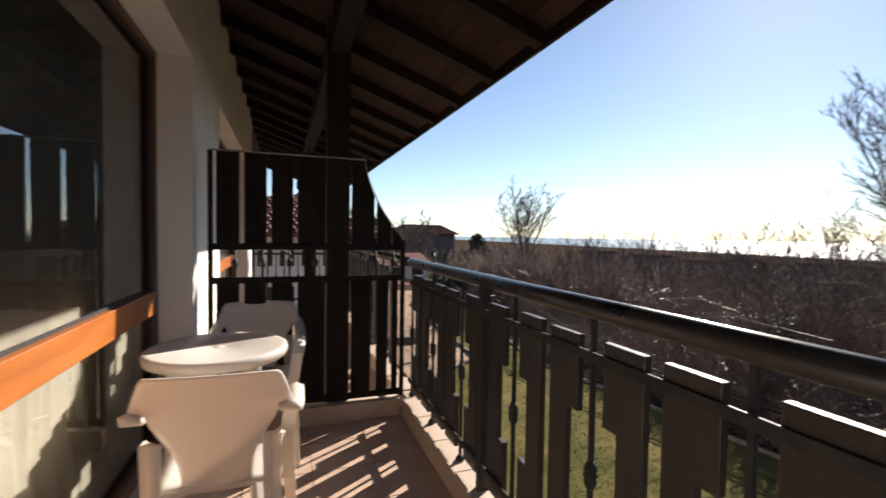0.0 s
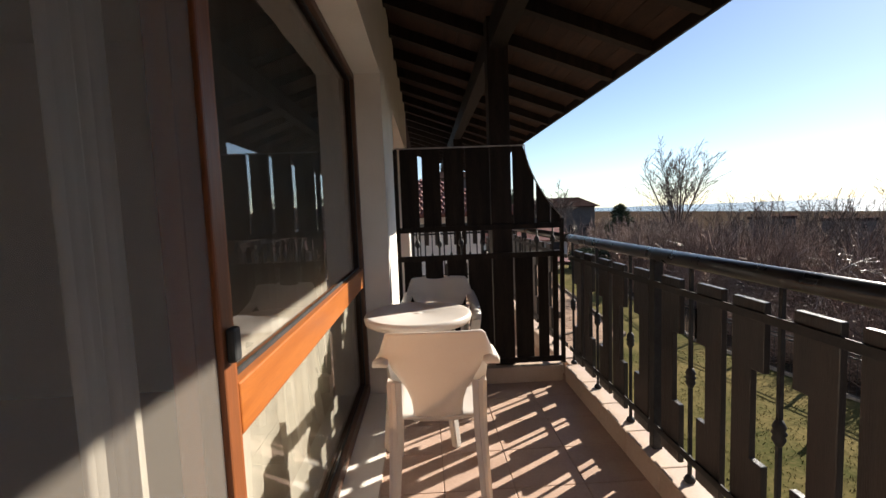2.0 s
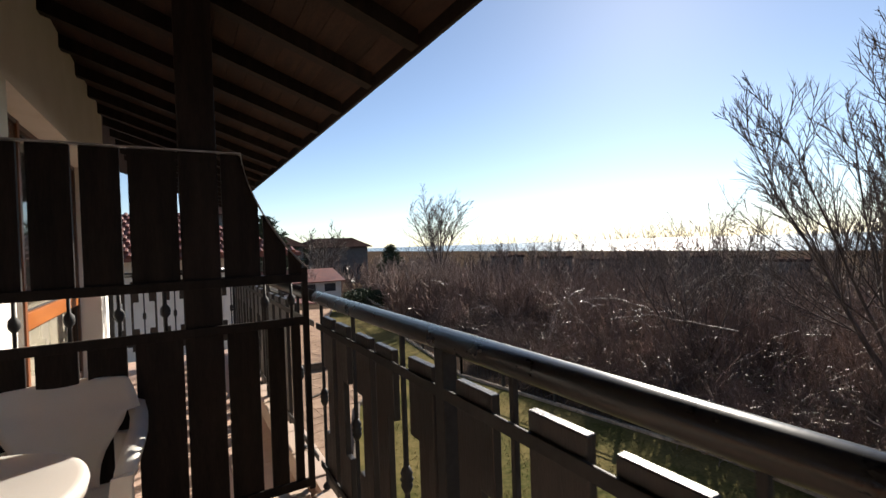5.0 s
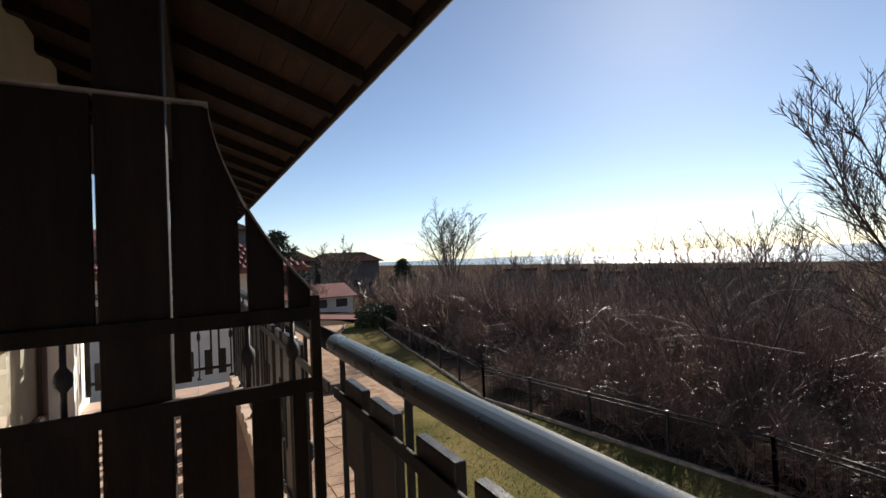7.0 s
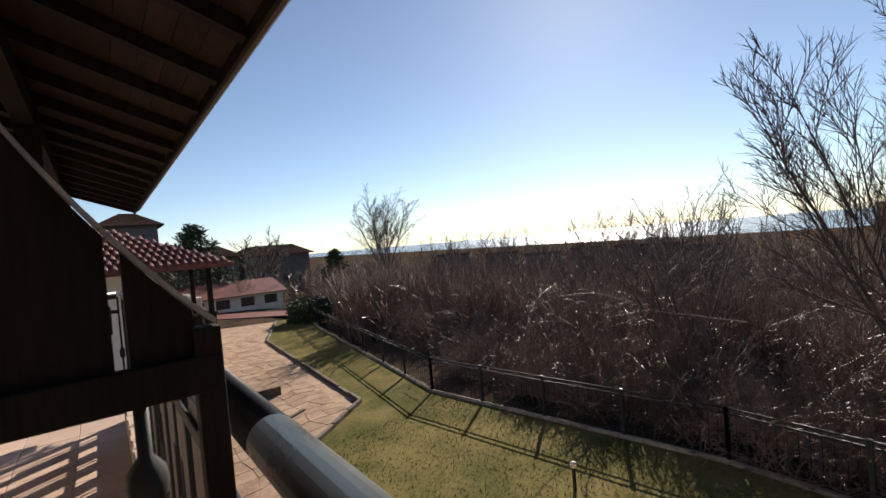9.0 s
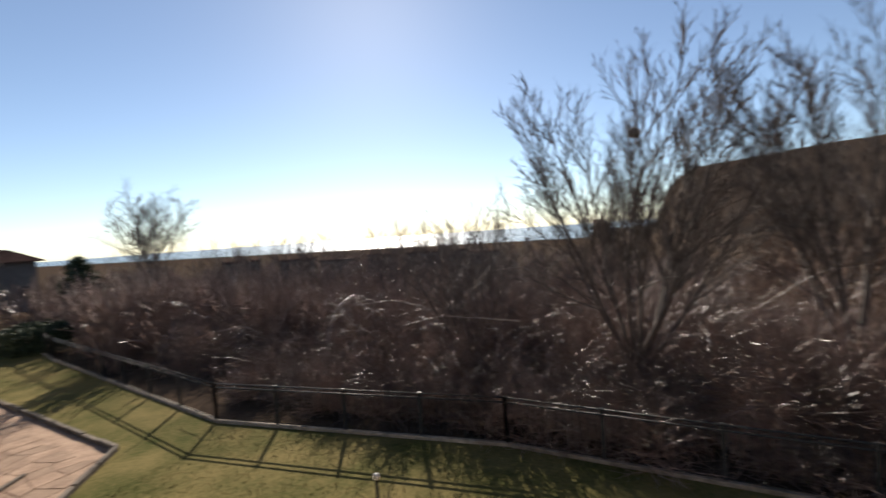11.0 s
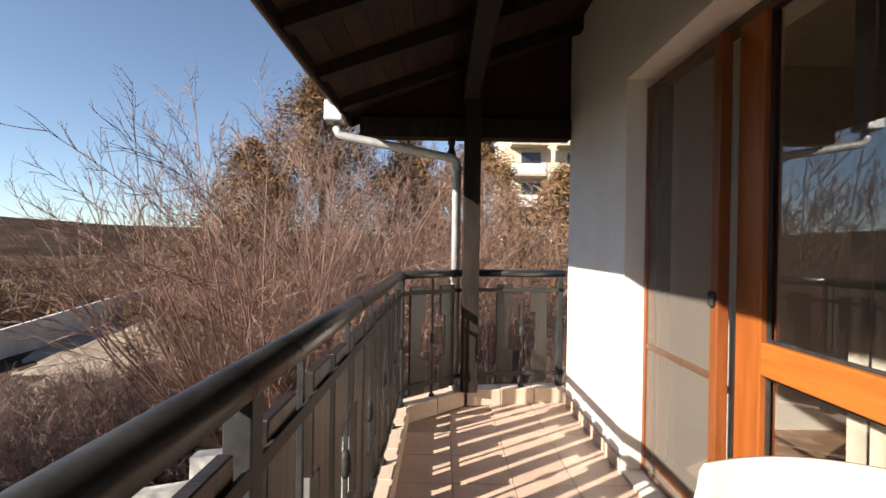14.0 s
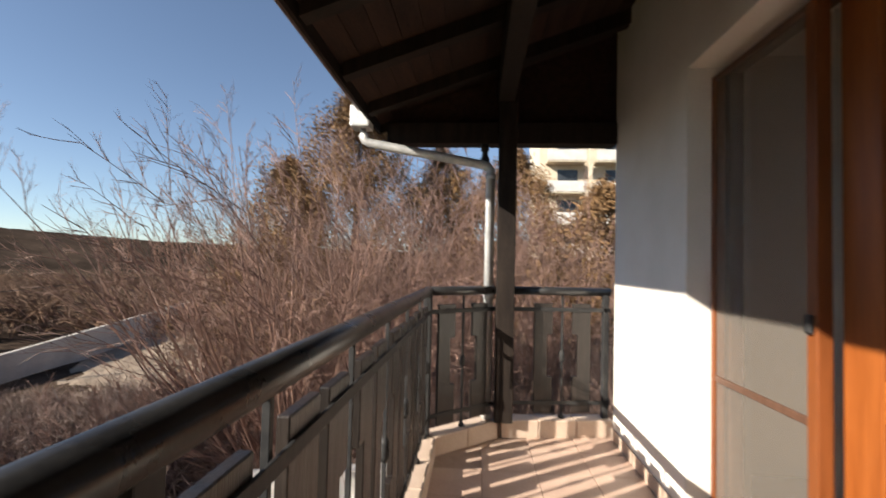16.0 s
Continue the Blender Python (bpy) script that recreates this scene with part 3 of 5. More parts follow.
# ---- furniture ----
def plastic_chair(at, label):
    """A stacking garden chair of white plastic; its back is at -y."""
    ch = thing("garden_chair", pose(0, 0, 0), label, "chair", "plastic chairs at the table")

    def add(nm, bm, text="", smooth=True):
        return part(nm, bm, PLASTIC, ch, text, smooth)
    # seat
    bm = bmesh.new()
    N, M = 10, 10
    g = []
    for i in range(N + 1):
        v = i / N
        y = -0.19 + 0.42 * v
        row = []
        for j in range(M + 1):
            u = 2 * j / M - 1
            w = 0.185 + 0.02 * v
            z = 0.425 + 0.02 * v - 0.018 * (1 - u * u) * math.sin(math.pi * v) - (0.05 * max(0, v - 0.85) / 0.15)
            row.append(bm.verts.new((u * w, y, z)))
        g.append(row)
    for i in range(N):
        for j in range(M):
            bm.faces.new((g[i][j], g[i][j + 1], g[i + 1][j + 1], g[i + 1][j]))
    ex = bmesh.ops.extrude_face_region(bm, geom=bm.faces[:])
    bmesh.ops.translate(bm, vec=(0, 0, -0.012), verts=[q for q in ex["geom"] if isinstance(q, bmesh.types.BMVert)])
    add("seat", bm)
    # backrest: waisted below, with a wing drooping to a point at either side
    bm = bmesh.new()
    shape = ((0.40, 0.108), (0.45, 0.105), (0.50, 0.110), (0.55, 0.126), (0.60, 0.155), (0.65, 0.184), (0.686, 0.196), (0.692, 0.240), (0.73, 0.230), (0.775, 0.214), (0.800, 0.204), (0.812, 0.192))
    M = 14
    g = []
    for z, w in shape:
        v = (z - 0.40) / 0.412
        row = []
        for j in range(M + 1):
            u = 2 * j / M - 1
            y = -0.185 - 0.105 * v + 0.035 * u * u * (0.3 + 0.7 * v) - 0.010 * max(0, v - 0.93) / 0.07
            row.append(bm.verts.new((u * w, y, z + 0.006 * (1 - u * u) * v)))
        g.append(row)
    for r, q in zip(g, g[1:]):
        for j in range(M):
            bm.faces.new((r[j], r[j + 1], q[j + 1], q[j]))
    ex = bmesh.ops.extrude_face_region(bm, geom=bm.faces[:])
    bmesh.ops.translate(bm, vec=(0, 0.011, 0), verts=[q for q in ex["geom"] if isinstance(q, bmesh.types.BMVert)])
    add("backrest", bm)
    for s in (-1, 1):
        # arm: from the wing of the back forward and down into the front leg
        path = [(s * 0.222, -0.262, 0.70), (s * 0.238, -0.20, 0.665), (s * 0.245, -0.10, 0.645), (s * 0.245, 0.02, 0.635), (s * 0.242, 0.13, 0.625), (s * 0.235, 0.185, 0.60)]
        bm = bmesh.new()
        ring = []
        for k, (x, y, z) in enumerate(path):
            w, h = 0.030, 0.010
            ring.append([bm.verts.new((x + a * w, y, z + b * h - 0.006 * abs(a))) for a, b in ((-1, -1), (-1, 1), (0, 1.6), (1, 1), (1, -1))])
        for r, q in zip(ring, ring[1:]):
            for k in range(5):
                bm.faces.new((r[k], r[(k + 1) % 5], q[(k + 1) % 5], q[k]))
        bm.faces.new(ring[0])
        bm.faces.new(ring[-1])
        add("armrest", bm)
        for front in (0, 1):
            if front:
                top, mid, foot = (s * 0.232, 0.19, 0.60), (s * 0.205, 0.205, 0.40), (s * 0.225, 0.235, 0.0)
            else:
                top, mid, foot = (s * 0.175, -0.225, 0.60), (s * 0.175, -0.215, 0.40), (s * 0.195, -0.29, 0.0)
            bm = bmesh.new()
            rings = []
            for k in range(9):
                v = k / 8
                a, b, f = (1 - v) * (1 - 2 * v) if v < 0.5 else 0, 0, 0
                if v < 0.35:
                    w = v / 0.35
                    c = [top[i] * (1 - w) + mid[i] * w for i in range(3)]
                else:
                    w = (v - 0.35) / 0.65
                    c = [mid[i] * (1 - w) + foot[i] * w for i in range(3)]
                wd = 0.030 - 0.008 * v
                oy = 0.028 - 0.010 * v
                q = -1 if front else 1
                rings.append([bm.verts.new((c[0] + dx, c[1] + dy, c[2])) for dx, dy in ((wd * s, -oy * q * 0 - oy), (wd * s, oy), (wd * s - s * 0.008, oy + 0.0), (-wd * s * 0.2, oy * (1 if front else -1) * 0.9), (-wd * s, oy * (1 if front else -1)), (-wd * s, oy * (0.75 if front else -0.75)), (wd * s * 0.5, -oy * 0.6))])
            for r, t in zip(rings, rings[1:]):
                for k in range(7):
                    bm.faces.new((r[k], r[(k + 1) % 7], t[(k + 1) % 7], t[k]))
            bm.faces.new(rings[0])
            bm.faces.new(rings[-1])
            add("leg", bm, smooth=False)
    ch.matrix_basis = at
    return ch


chair = plastic_chair(pose(0.292, 3.02, 0.004, 0, 0, -2), "white plastic garden chair, its back to the room's door")
second = copy_thing(chair, pose(0.335, 3.98, 0.004, 0, 0, 178))
tagged(second, "white plastic garden chair in shade before the divider")

table = thing("garden_table", (0.20, 3.54, 0.004), "round white plastic garden table on splayed legs", "table")
tx, ty = 0.20, 3.54
bm = bmesh.new()
lathe(bm, [(0.02, 0.700), (0.275, 0.695), (0.292, 0.675), (0.303, 0.675), (0.309, 0.700), (0.305, 0.716), (0.295, 0.722), (0.282, 0.720), (0.045, 0.719), (0.040, 0.716), (0.018, 0.716), (0.014, 0.719)], 48, (tx, ty, 0))
part("tabletop", bm, PLASTIC, table, smooth=True)
for k in range(4):
    a = math.pi / 4 + k * math.pi / 2
    c, s = math.cos(a), math.sin(a)
    bm = bmesh.new()
    prism(bm, [(0.17, 0.695), (0.245, 0.695), (0.235, 0.40), (0.285, 0.004), (0.245, 0.004), (0.185, 0.40)], -0.022, 0.022, "xz")
    bmesh.ops.bevel(bm, geom=bm.edges[:], offset=0.006, segments=2, affect="EDGES")
    bmesh.ops.transform(bm, matrix=pose(tx, ty, 0, 0, 0, math.degrees(a)), verts=bm.verts)
    part("leg", bm, PLASTIC, table)
bm = bmesh.new()
for k in range(2):
    rbox(bm, -0.2, 0.2, -0.012, 0.012, 0.39 + 0.02 * k, 0.408 + 0.02 * k, 0.003, pose(tx, ty, 0, 0, 0, 45 + 90 * k))
part("brace", bm, PLASTIC, table)

# gutter and downpipe
gut = thing("rain_gutter", (EAVE_X + 0.08, 5, 2.3), "grey galvanised gutter with elbowed downpipe", "gutter")
bm = bmesh.new()
prof = [(0.06 * math.cos(a), 0.06 * math.sin(a)) for a in [math.pi + math.pi * i / 8 for i in range(9)]]
out = prof + [(u * 0.94, v * 0.94) for u, v in prof[::-1]]
prism(bm, [(EAVE_X + 0.072 + u * 0.8, EAVE_Z + 0.03 + v * 0.9) for u, v in out], GABLE - 0.05, 14.4, "xz")
part("trough", bm, BROWNF, gut)
bm = bmesh.new()
rbox(bm, EAVE_X + 0.005, EAVE_X + 0.15, 0.07, 0.22, EAVE_Z - 0.14, EAVE_Z + 0.02, 0.012)
part("outlet_box", bm, ZINC, gut)
bm = bmesh.new()
px, py = 0.925, 0.09
gx, gy = EAVE_X + 0.065, 0.145
tube(bm, [(gx, gy, EAVE_Z - 0.13), (gx, gy, EAVE_Z - 0.19), (gx - 0.015, gy - 0.003, EAVE_Z - 0.225), (gx - 0.05, gy - 0.01, EAVE_Z - 0.245), (px + 0.07, py, 1.99), (px + 0.025, py, 1.975), (px, py, 1.94), (px, py, 1.88), (px, py, KERB_H + 0.003)], 0.034, 16)
part("downpipe", bm, ZINC, gut, smooth=True)
for z in (1.9, 1.02, 0.16):
    bm = bmesh.new()
    lathe(bm, [(0.036, z - 0.02), (0.040, z - 0.015), (0.040, z + 0.015), (0.036, z + 0.02)], 16, (px, py, 0))
    part("collar", bm, ZINC, gut, smooth=True)

# lamp under the tie beam beside the column
lamp = thing("wall_lamp", (0.97, 0.03, 2.05), "small unlit brown glass lamp beneath the beam", "lamp")
bm = bmesh.new()
lathe(bm, [(0.03, 2.16), (0.032, 2.11), (0.022, 2.10), (0.026, 2.06), (0.036, 2.05), (0.036, 2.0), (0.02, 1.985)], 14, (0.97, 0.03, 0))
part("body", bm, GASKET, lamp, smooth=True)

# curtain gathered beside the door
cur = thing("curtain", (-0.24, 1.72, 0.03), "pale curtain gathered behind the insect screen", "curtain")
bm = bmesh.new()
rows = []
for z in (0.04, 0.8, 1.6, 2.2):
    rows.append([bm.verts.new((-0.272 + 0.016 * math.sin(k * 1.9), 1.66 + 0.0075 * k, z)) for k in range(20)])
for r, q in zip(rows, rows[1:]):
    for k in range(19):
        bm.faces.new((r[k], r[k + 1], q[k + 1], q[k]))
part("drape", bm, BLIND, cur, smooth=True)


# ---- the ground ----
def ground_z(x, y):
    out = max(0.0, x - 9.6)
    az = math.degrees(math.atan2(x, y)) if (x or y) else 0.0
    fall = min(out * 0.10, 2.0 + out * 0.03)
    if az > 80 and x > 0:
        fall *= max(0.1, 1 - (az - 80) / 30)
    z = GROUND - min(fall, 32)
    south = max(0.0, -y - 2.2)
    if south > 0:
        z += min(south * 0.22, 1.2 + south * 0.10, 9) * min(1.0, max(0.0, (11 - x) / 6))
    return z


RAD = [0.0] + [1.2 * 1.075 ** i for i in range(115)]
NA = 180
verts, faces = [], []
for r in RAD:
    for k in range(NA):
        a = 2 * math.pi * k / NA
        x, y = r * math.sin(a), r * math.cos(a)
        verts.append((x, y, ground_z(x, y) + (0.12 * noise.noise((x * 0.4, y * 0.4, 0)) if x > 10 or y < -3 else 0)))
for i in range(len(RAD) - 1):
    for k in range(NA):
        faces.append((i * NA + k, i * NA + (k + 1) % NA, (i + 1) * NA + (k + 1) % NA, (i + 1) * NA + k))
tagged(new("ground", raw("ground", verts, faces, SCRUB, True)), "dark scrubby ground falling toward the sea", "ground", "", "structure")

bm = bmesh.new()
bm.faces.new([bm.verts.new(p) for p in ((120, -300, -30), (4900, -300, -30), (4900, 4900, -30), (120, 4900, -30))])
solid("water", bm, SEA, "distant glittering sea", "sea", "structure")


def sheet(name, outline, z, mat, label, category, thick=0.05):
    bm = bmesh.new()
    prism(bm, outline, z - thick, z, "xy")
    return solid(name, bm, mat, label, category, "structure")


sheet("lawn", [(1.5, -0.9), (9.0, -0.9), (9.15, -0.2), (9.35, 6.84), (8.25, 13.8), (10.35, 26.8), (11.4, 32), (9.6, 32), (7.3, 26), (6.45, 14.7), (4.6, 13.2), (3.2, 9.5), (2.2, 4.0)], GROUND + 0.03, GRASS, "winter lawn, patchy green and straw", "lawn")
path = sheet("pavement", [(0.0, -2), (1.5, -2), (2.2, 4.0), (3.2, 9.5), (4.6, 13.2), (6.45, 14.7), (7.3, 26), (9.6, 32), (3.5, 34), (0.0, 20)], GROUND + 0.02, PAVING, "reddish stone-paved path beside the houses", "path")
sheet("court", [(6.5, 38.5), (11.6, 33.0), (13.2, 34.5), (8, 40.5)], GROUND + 0.06, ROOFTILE, "red clay court behind a low fence", "court")


def edging(points, z, w, h, label):
    ob = thing("lawn_edging", (*points[0], z), label, "edging", kind="structure")
    for p, q in zip(points, points[1:]):
        p, q = Vector((*p, 0)), Vector((*q, 0))
        d = q - p
        n = max(1, round(d.length / 0.8))
        for i in range(n):
            c = p + d * ((i + 0.5) / n)
            bm = bmesh.new()
            rbox(bm, -d.length / n / 2 + 0.01, d.length / n / 2 - 0.01, -w, w, 0, h * random.uniform(0.8, 1.2), 0.015, pose(c.x, c.y, z, 0, 0, math.degrees(math.atan2(d.y, d.x))))
            part("kerb_stone", bm, EDGE, ob)


edging([(2.2, 4.0), (3.2, 9.5), (4.6, 13.2), (6.45, 14.7), (7.3, 26), (9.6, 32)], GROUND + 0.02, 0.05, 0.10, "grey stone edging between lawn and path")
edging([(2.86, 17.4), (5.18, 17.3)], GROUND + 0.02, 0.06, 0.25, "low stone edging of a planting bed")
edging([(3.65, 14.5), (5.17, 15.4)], GROUND + 0.02, 0.04, 0.06, "flat stone strip across the path")

# flat paving stones, irregular
rng = random.Random(5)
COLS, ROWS = 14, 44
knot = [[Vector((2.1 + i * 0.50 + rng.uniform(-0.15, 0.15), 8.5 + j * 0.46 + rng.uniform(-0.14, 0.14), 0)) for i in range(COLS)] for j in range(ROWS)]
made = 0
for j in range(ROWS - 1):
    for i in range(COLS - 1):
        q = (knot[j][i], knot[j][i + 1], knot[j + 1][i + 1], knot[j + 1][i])
        c = sum(q, Vector()) / 4
        hi = 3.2 + (c.y - 9.5) * 0.38 if c.y < 13.2 else (4.6 + (c.y - 13.2) * 1.23 if c.y < 14.7 else 6.4 + (c.y - 14.7) * 0.07)
        if c.x > hi - 0.35 or made >= 300:
            continue
        made += 1
        bm = bmesh.new()
        prism(bm, [tuple((c + (p - c) * 0.95).xy) for p in q], GROUND + 0.018, GROUND + 0.026 + rng.uniform(0, 0.008), "xy")
        part("paving_stone", bm, PAVING, path)


# ---- plants ----
EYE = (1.1, 3.6, 1.28)          # reference point for bearings

def grow(rng, segs, p, d, length, r, depth, spread, up, kids, shrink=0.62, bend=0.10, steps=3, rk=0.58):
    """Adds a bending branch and its side branches to segs."""
    pts = [p]
    for i in range(steps):
        d = (d + Vector((rng.gauss(0, bend), rng.gauss(0, bend), rng.gauss(0, bend) + up))).normalized()
        q = pts[-1] + d * (length / steps)
        r1 = r * (1 - 0.28 * (i + 1) / steps) if depth else r * (1 - 0.75 * (i + 1) / steps)
        r0 = r * (1 - 0.28 * i / steps) if depth else r * (1 - 0.75 * i / steps)
        segs.append((pts[-1], q, r0, max(r1, r * 0.3)))
        pts.append(q)
    if depth:
        n = rng.randint(*kids)
        for k in range(n):
            f = 0.35 + 0.65 * (k + rng.random()) / n
            i = min(int(f * steps), steps - 1)
            s = pts[i].lerp(pts[i + 1], f * steps - i) if f < 1 else pts[-1]
            side = Vector((rng.gauss(0, 1), rng.gauss(0, 1), rng.gauss(0, 0.5)))
            side = (side - d * side.dot(d)).normalized()
            nd = (d + side * spread * rng.uniform(0.6, 1.3)).normalized()
            grow(rng, segs, s, nd, length * shrink * rng.uniform(0.7, 1.2), r * rk, depth - 1, spread, up, kids, shrink, bend, steps if depth > 1 else 1, rk)


def segs_arrays(segs, sides=3):
    a = np.array([s[0] for s in segs], float)
    b = np.array([s[1] for s in segs], float)
    ra = np.array([s[2] for s in segs], float)
    rb = np.array([s[3] for s in segs], float)
    d = b - a
    d /= np.maximum(np.linalg.norm(d, axis=1, keepdims=True), 1e-6)
    ref = np.where(np.abs(d[:, 2:3]) > 0.9, np.array([[1.0, 0, 0]]), np.array([[0, 0, 1.0]]))
    u = np.cross(d, ref)
    u /= np.maximum(np.linalg.norm(u, axis=1, keepdims=True), 1e-6)
    w = np.cross(d, u)
    rings = []
    for k in range(sides):
        t = 2 * math.pi * k / sides
        o = u * math.cos(t) + w * math.sin(t)
        rings.append((a + o * ra[:, None], b + o * rb[:, None]))
    n = len(segs)
    v = np.empty((n, 2 * sides, 3))
    for k in range(sides):
        v[:, k], v[:, sides + k] = rings[k]
    base = (np.arange(n) * 2 * sides)[:, None]
    f = np.concatenate([base + np.array([[k, (k + 1) % sides, sides + (k + 1) % sides, sides + k]]) for k in range(sides)], axis=0)
    return v.reshape(-1, 3), f


def array_mesh(name, v, f, mat):
    me = bpy.data.meshes.new(name)
    me.vertices.add(len(v))
    me.vertices.foreach_set("co", np.ascontiguousarray(v, dtype=np.float32).ravel())
    k = f.shape[1]
    me.loops.add(f.size)
    me.loops.foreach_set("vertex_index", np.ascontiguousarray(f, dtype=np.int32).ravel())
    me.polygons.add(len(f))
    me.polygons.foreach_set("loop_start", np.arange(0, f.size, k, dtype=np.int32))
    me.update(calc_edges=True)
    me.validate()
    me.materials.append(mat)
    return me


ends = {}


def shoot(rng, segs, p, d, length, r, steps, bend, up, tip=0.3):
    """Adds one bending shoot to segs and gives its points."""
    pts = [p]
    for i in range(steps):
        d = (d + Vector((rng.gauss(0, bend), rng.gauss(0, bend), rng.gauss(0, bend) + up))).normalized()
        q = pts[-1] + d * (length / steps)
        segs.append((pts[-1], q, r * (1 - (1 - tip) * i / steps), r * (1 - (1 - tip) * (i + 1) / steps)))
        pts.append(q)
    return pts


def along(pts, f):
    """The point at the share f of a shoot, and the shoot's direction there."""
    k = f * (len(pts) - 1)
    i = min(int(k), len(pts) - 2)
    return pts[i].lerp(pts[i + 1], k - i), (pts[i + 1] - pts[i]).normalized()


def aside(rng, d, angle):
    """A direction turned by about the angle away from d."""
    side = Vector((rng.gauss(0, 1), rng.gauss(0, 1), rng.gauss(0, 1)))
    side = (side - d * side.dot(d)).normalized()
    return (d + side * math.tan(radians(angle * rng.uniform(0.65, 1.3)))).normalized()


def bare_tree(at, height, r, seed, label, mat, stems=7, limbs=12, twigs=8, tips=4, lean=0.5, bole=0.0, angle=38, fine=0.005, wide=1.0, reach=0.30, low=0.22, up=0.05):
    """A leafless tree: stems that fan out from the base, each with limbs, twigs and twig tips."""
    rng = random.Random(seed)
    thick, thin = [], []
    for s in range(stems):
        a = 2.399963 * s + rng.uniform(-0.3, 0.3)
        k = lean * math.sqrt((s + 0.5) / stems) * rng.uniform(0.85, 1.1)
        d = Vector((k * math.cos(a), k * math.sin(a), 1)).normalized()
        p = Vector((0.1 * math.cos(a), 0.1 * math.sin(a), -0.15))
        if bole:
            q = Vector((0.2 * math.cos(a), 0.2 * math.sin(a), bole * rng.uniform(0.7, 1.15)))
            thick.append((p, q, r * 1.25, r))
            p = q
        size = (height - p.z) * rng.uniform(0.70, 0.92) * (1 - 0.05 * k)
        stem = shoot(rng, thick, p, d, size, r * rng.uniform(0.75, 1.1), 9, 0.035, up * 0.4, 0.12)
        for i in range(limbs):
            f = low + (0.98 - low) * (i + rng.random()) / limbs
            c, e = along(stem, f)
            n = height * reach * (1.0 - 0.5 * f) * rng.uniform(0.6, 1.2)
            limb = shoot(rng, thick if f < 0.45 else thin, c, aside(rng, e, angle), n, max(r * 0.42 * (1.1 - f), fine * 1.3), 5, 0.045, up * 0.5, 0.35)
            for j in range(twigs):
                g = 0.15 + 0.85 * (j + rng.random()) / twigs
                c2, e2 = along(limb, min(g, 1.0))
                m = n * rng.uniform(0.22, 0.5) * (1.2 - 0.6 * g)
                twig = shoot(rng, thin, c2, aside(rng, e2, angle * 0.9), m, fine, 2, 0.05, up * 0.6, 0.4)
                for _ in range(tips):
                    c3, e3 = along(twig, rng.uniform(0.3, 1.0))
                    shoot(rng, thin, c3, aside(rng, e3, angle * 0.9), m * rng.uniform(0.35, 0.7), fine * 0.6, 1, 0.05, up, 0.3)
    tree = thing("bare_tree", at, label, "tree")
    k = height / max(q.z for _, q, _, _ in thick + thin)
    ends[label] = [(at[0] + q.x * wide, at[1] + q.y * wide, at[2] + q.z * k) for _, q, w, _ in thick + thin if w > 0.008]
    for nm, segs, sides in (("trunk", thick, 5), ("crown", thin, 3)):
        v, f = segs_arrays(segs, sides)
        ob = new(nm, array_mesh(nm, v * np.array([wide, wide, k]), f, mat))
        ob.parent = tree
    return tree


def scatter(name, templates, places, mat, label, category):
    """Many small plants as one mass; places hold x, y, z, scale, height scale, turn, template."""
    vs, fs, n = [], [], 0
    for x, y, z, s, h, a, k in places:
        v, f = templates[k]
        c, q = math.cos(a) * s, math.sin(a) * s
        w = np.stack([v[:, 0] * c - v[:, 1] * q + x, v[:, 0] * q + v[:, 1] * c + y, v[:, 2] * h + z], axis=1)
        vs.append(w)
        fs.append(f + n)
        n += len(v)
    return tagged(new(name, array_mesh(name, np.concatenate(vs), np.concatenate(fs), mat)), label, category, "", "stuff")


def shrub_template(seed, stems, depth, kids, r, lean=0.55, fork=0.55, up=0.05, bend=0.13):
    rng = random.Random(seed)
    segs = []
    for s in range(stems):
        a = rng.uniform(0, 2 * math.pi)
        k = rng.uniform(0.05, lean)
        grow(rng, segs, Vector((rng.gauss(0, 0.15), rng.gauss(0, 0.15), -0.1)), Vector((k * math.cos(a), k * math.sin(a), 1)).normalized(), fork, r, depth, 0.85, up, kids, 0.72, bend)
    v, f = segs_arrays(segs)
    v[:, 2] /= v[:, 2].max()
    return v, f


def skyline(az):
    """Elevation in degrees of the thicket's upper edge."""
    if az > 112:
        return -7.5
    return -0.7 - 1.9 * max(0.0, min(1.0, (az - 25) / 50)) - (2.2 if az > 95 else 0)


near = [shrub_template(s, 11, 2, (4, 5), 0.014, 1.3, 0.62, 0.0, 0.24) for s in range(6)]
farther = [shrub_template(20 + s, 7, 2, (3, 4), 0.026, 0.8, 0.55, 0.03, 0.18) for s in range(4)]
rng = random.Random(11)
spots = []
for k in range(270):
    az = rng.uniform(12, 126)
    d = rng.uniform(0, 1) ** 1.3 * 9 + (9.5 / max(math.sin(radians(max(az, 30))), 0.45) if az > 30 else 20)
    x, y = EYE[0] + d * math.sin(radians(az)), EYE[1] + d * math.cos(radians(az))
    if x < 10.0 + max(0, y - 14) * 0.16:
        x = 10.0 + max(0, y - 14) * 0.16 + rng.uniform(0.3, 2.5)
    g = ground_z(x, y)
    top = EYE[2] + math.hypot(x - EYE[0], y - EYE[1]) * math.tan(radians(skyline(az) - abs(rng.gauss(0, 2.2))))
    h = max(1.0, top - g)
    if x < 12.6 and 20 < az < 95:
        h = min(h, rng.uniform(1.4, 2.7))
    spots.append((x, y, g, rng.uniform(1.1, 1.7) * max(1.0, h / 3), h, rng.uniform(0, 6.3), rng.randrange(6)))
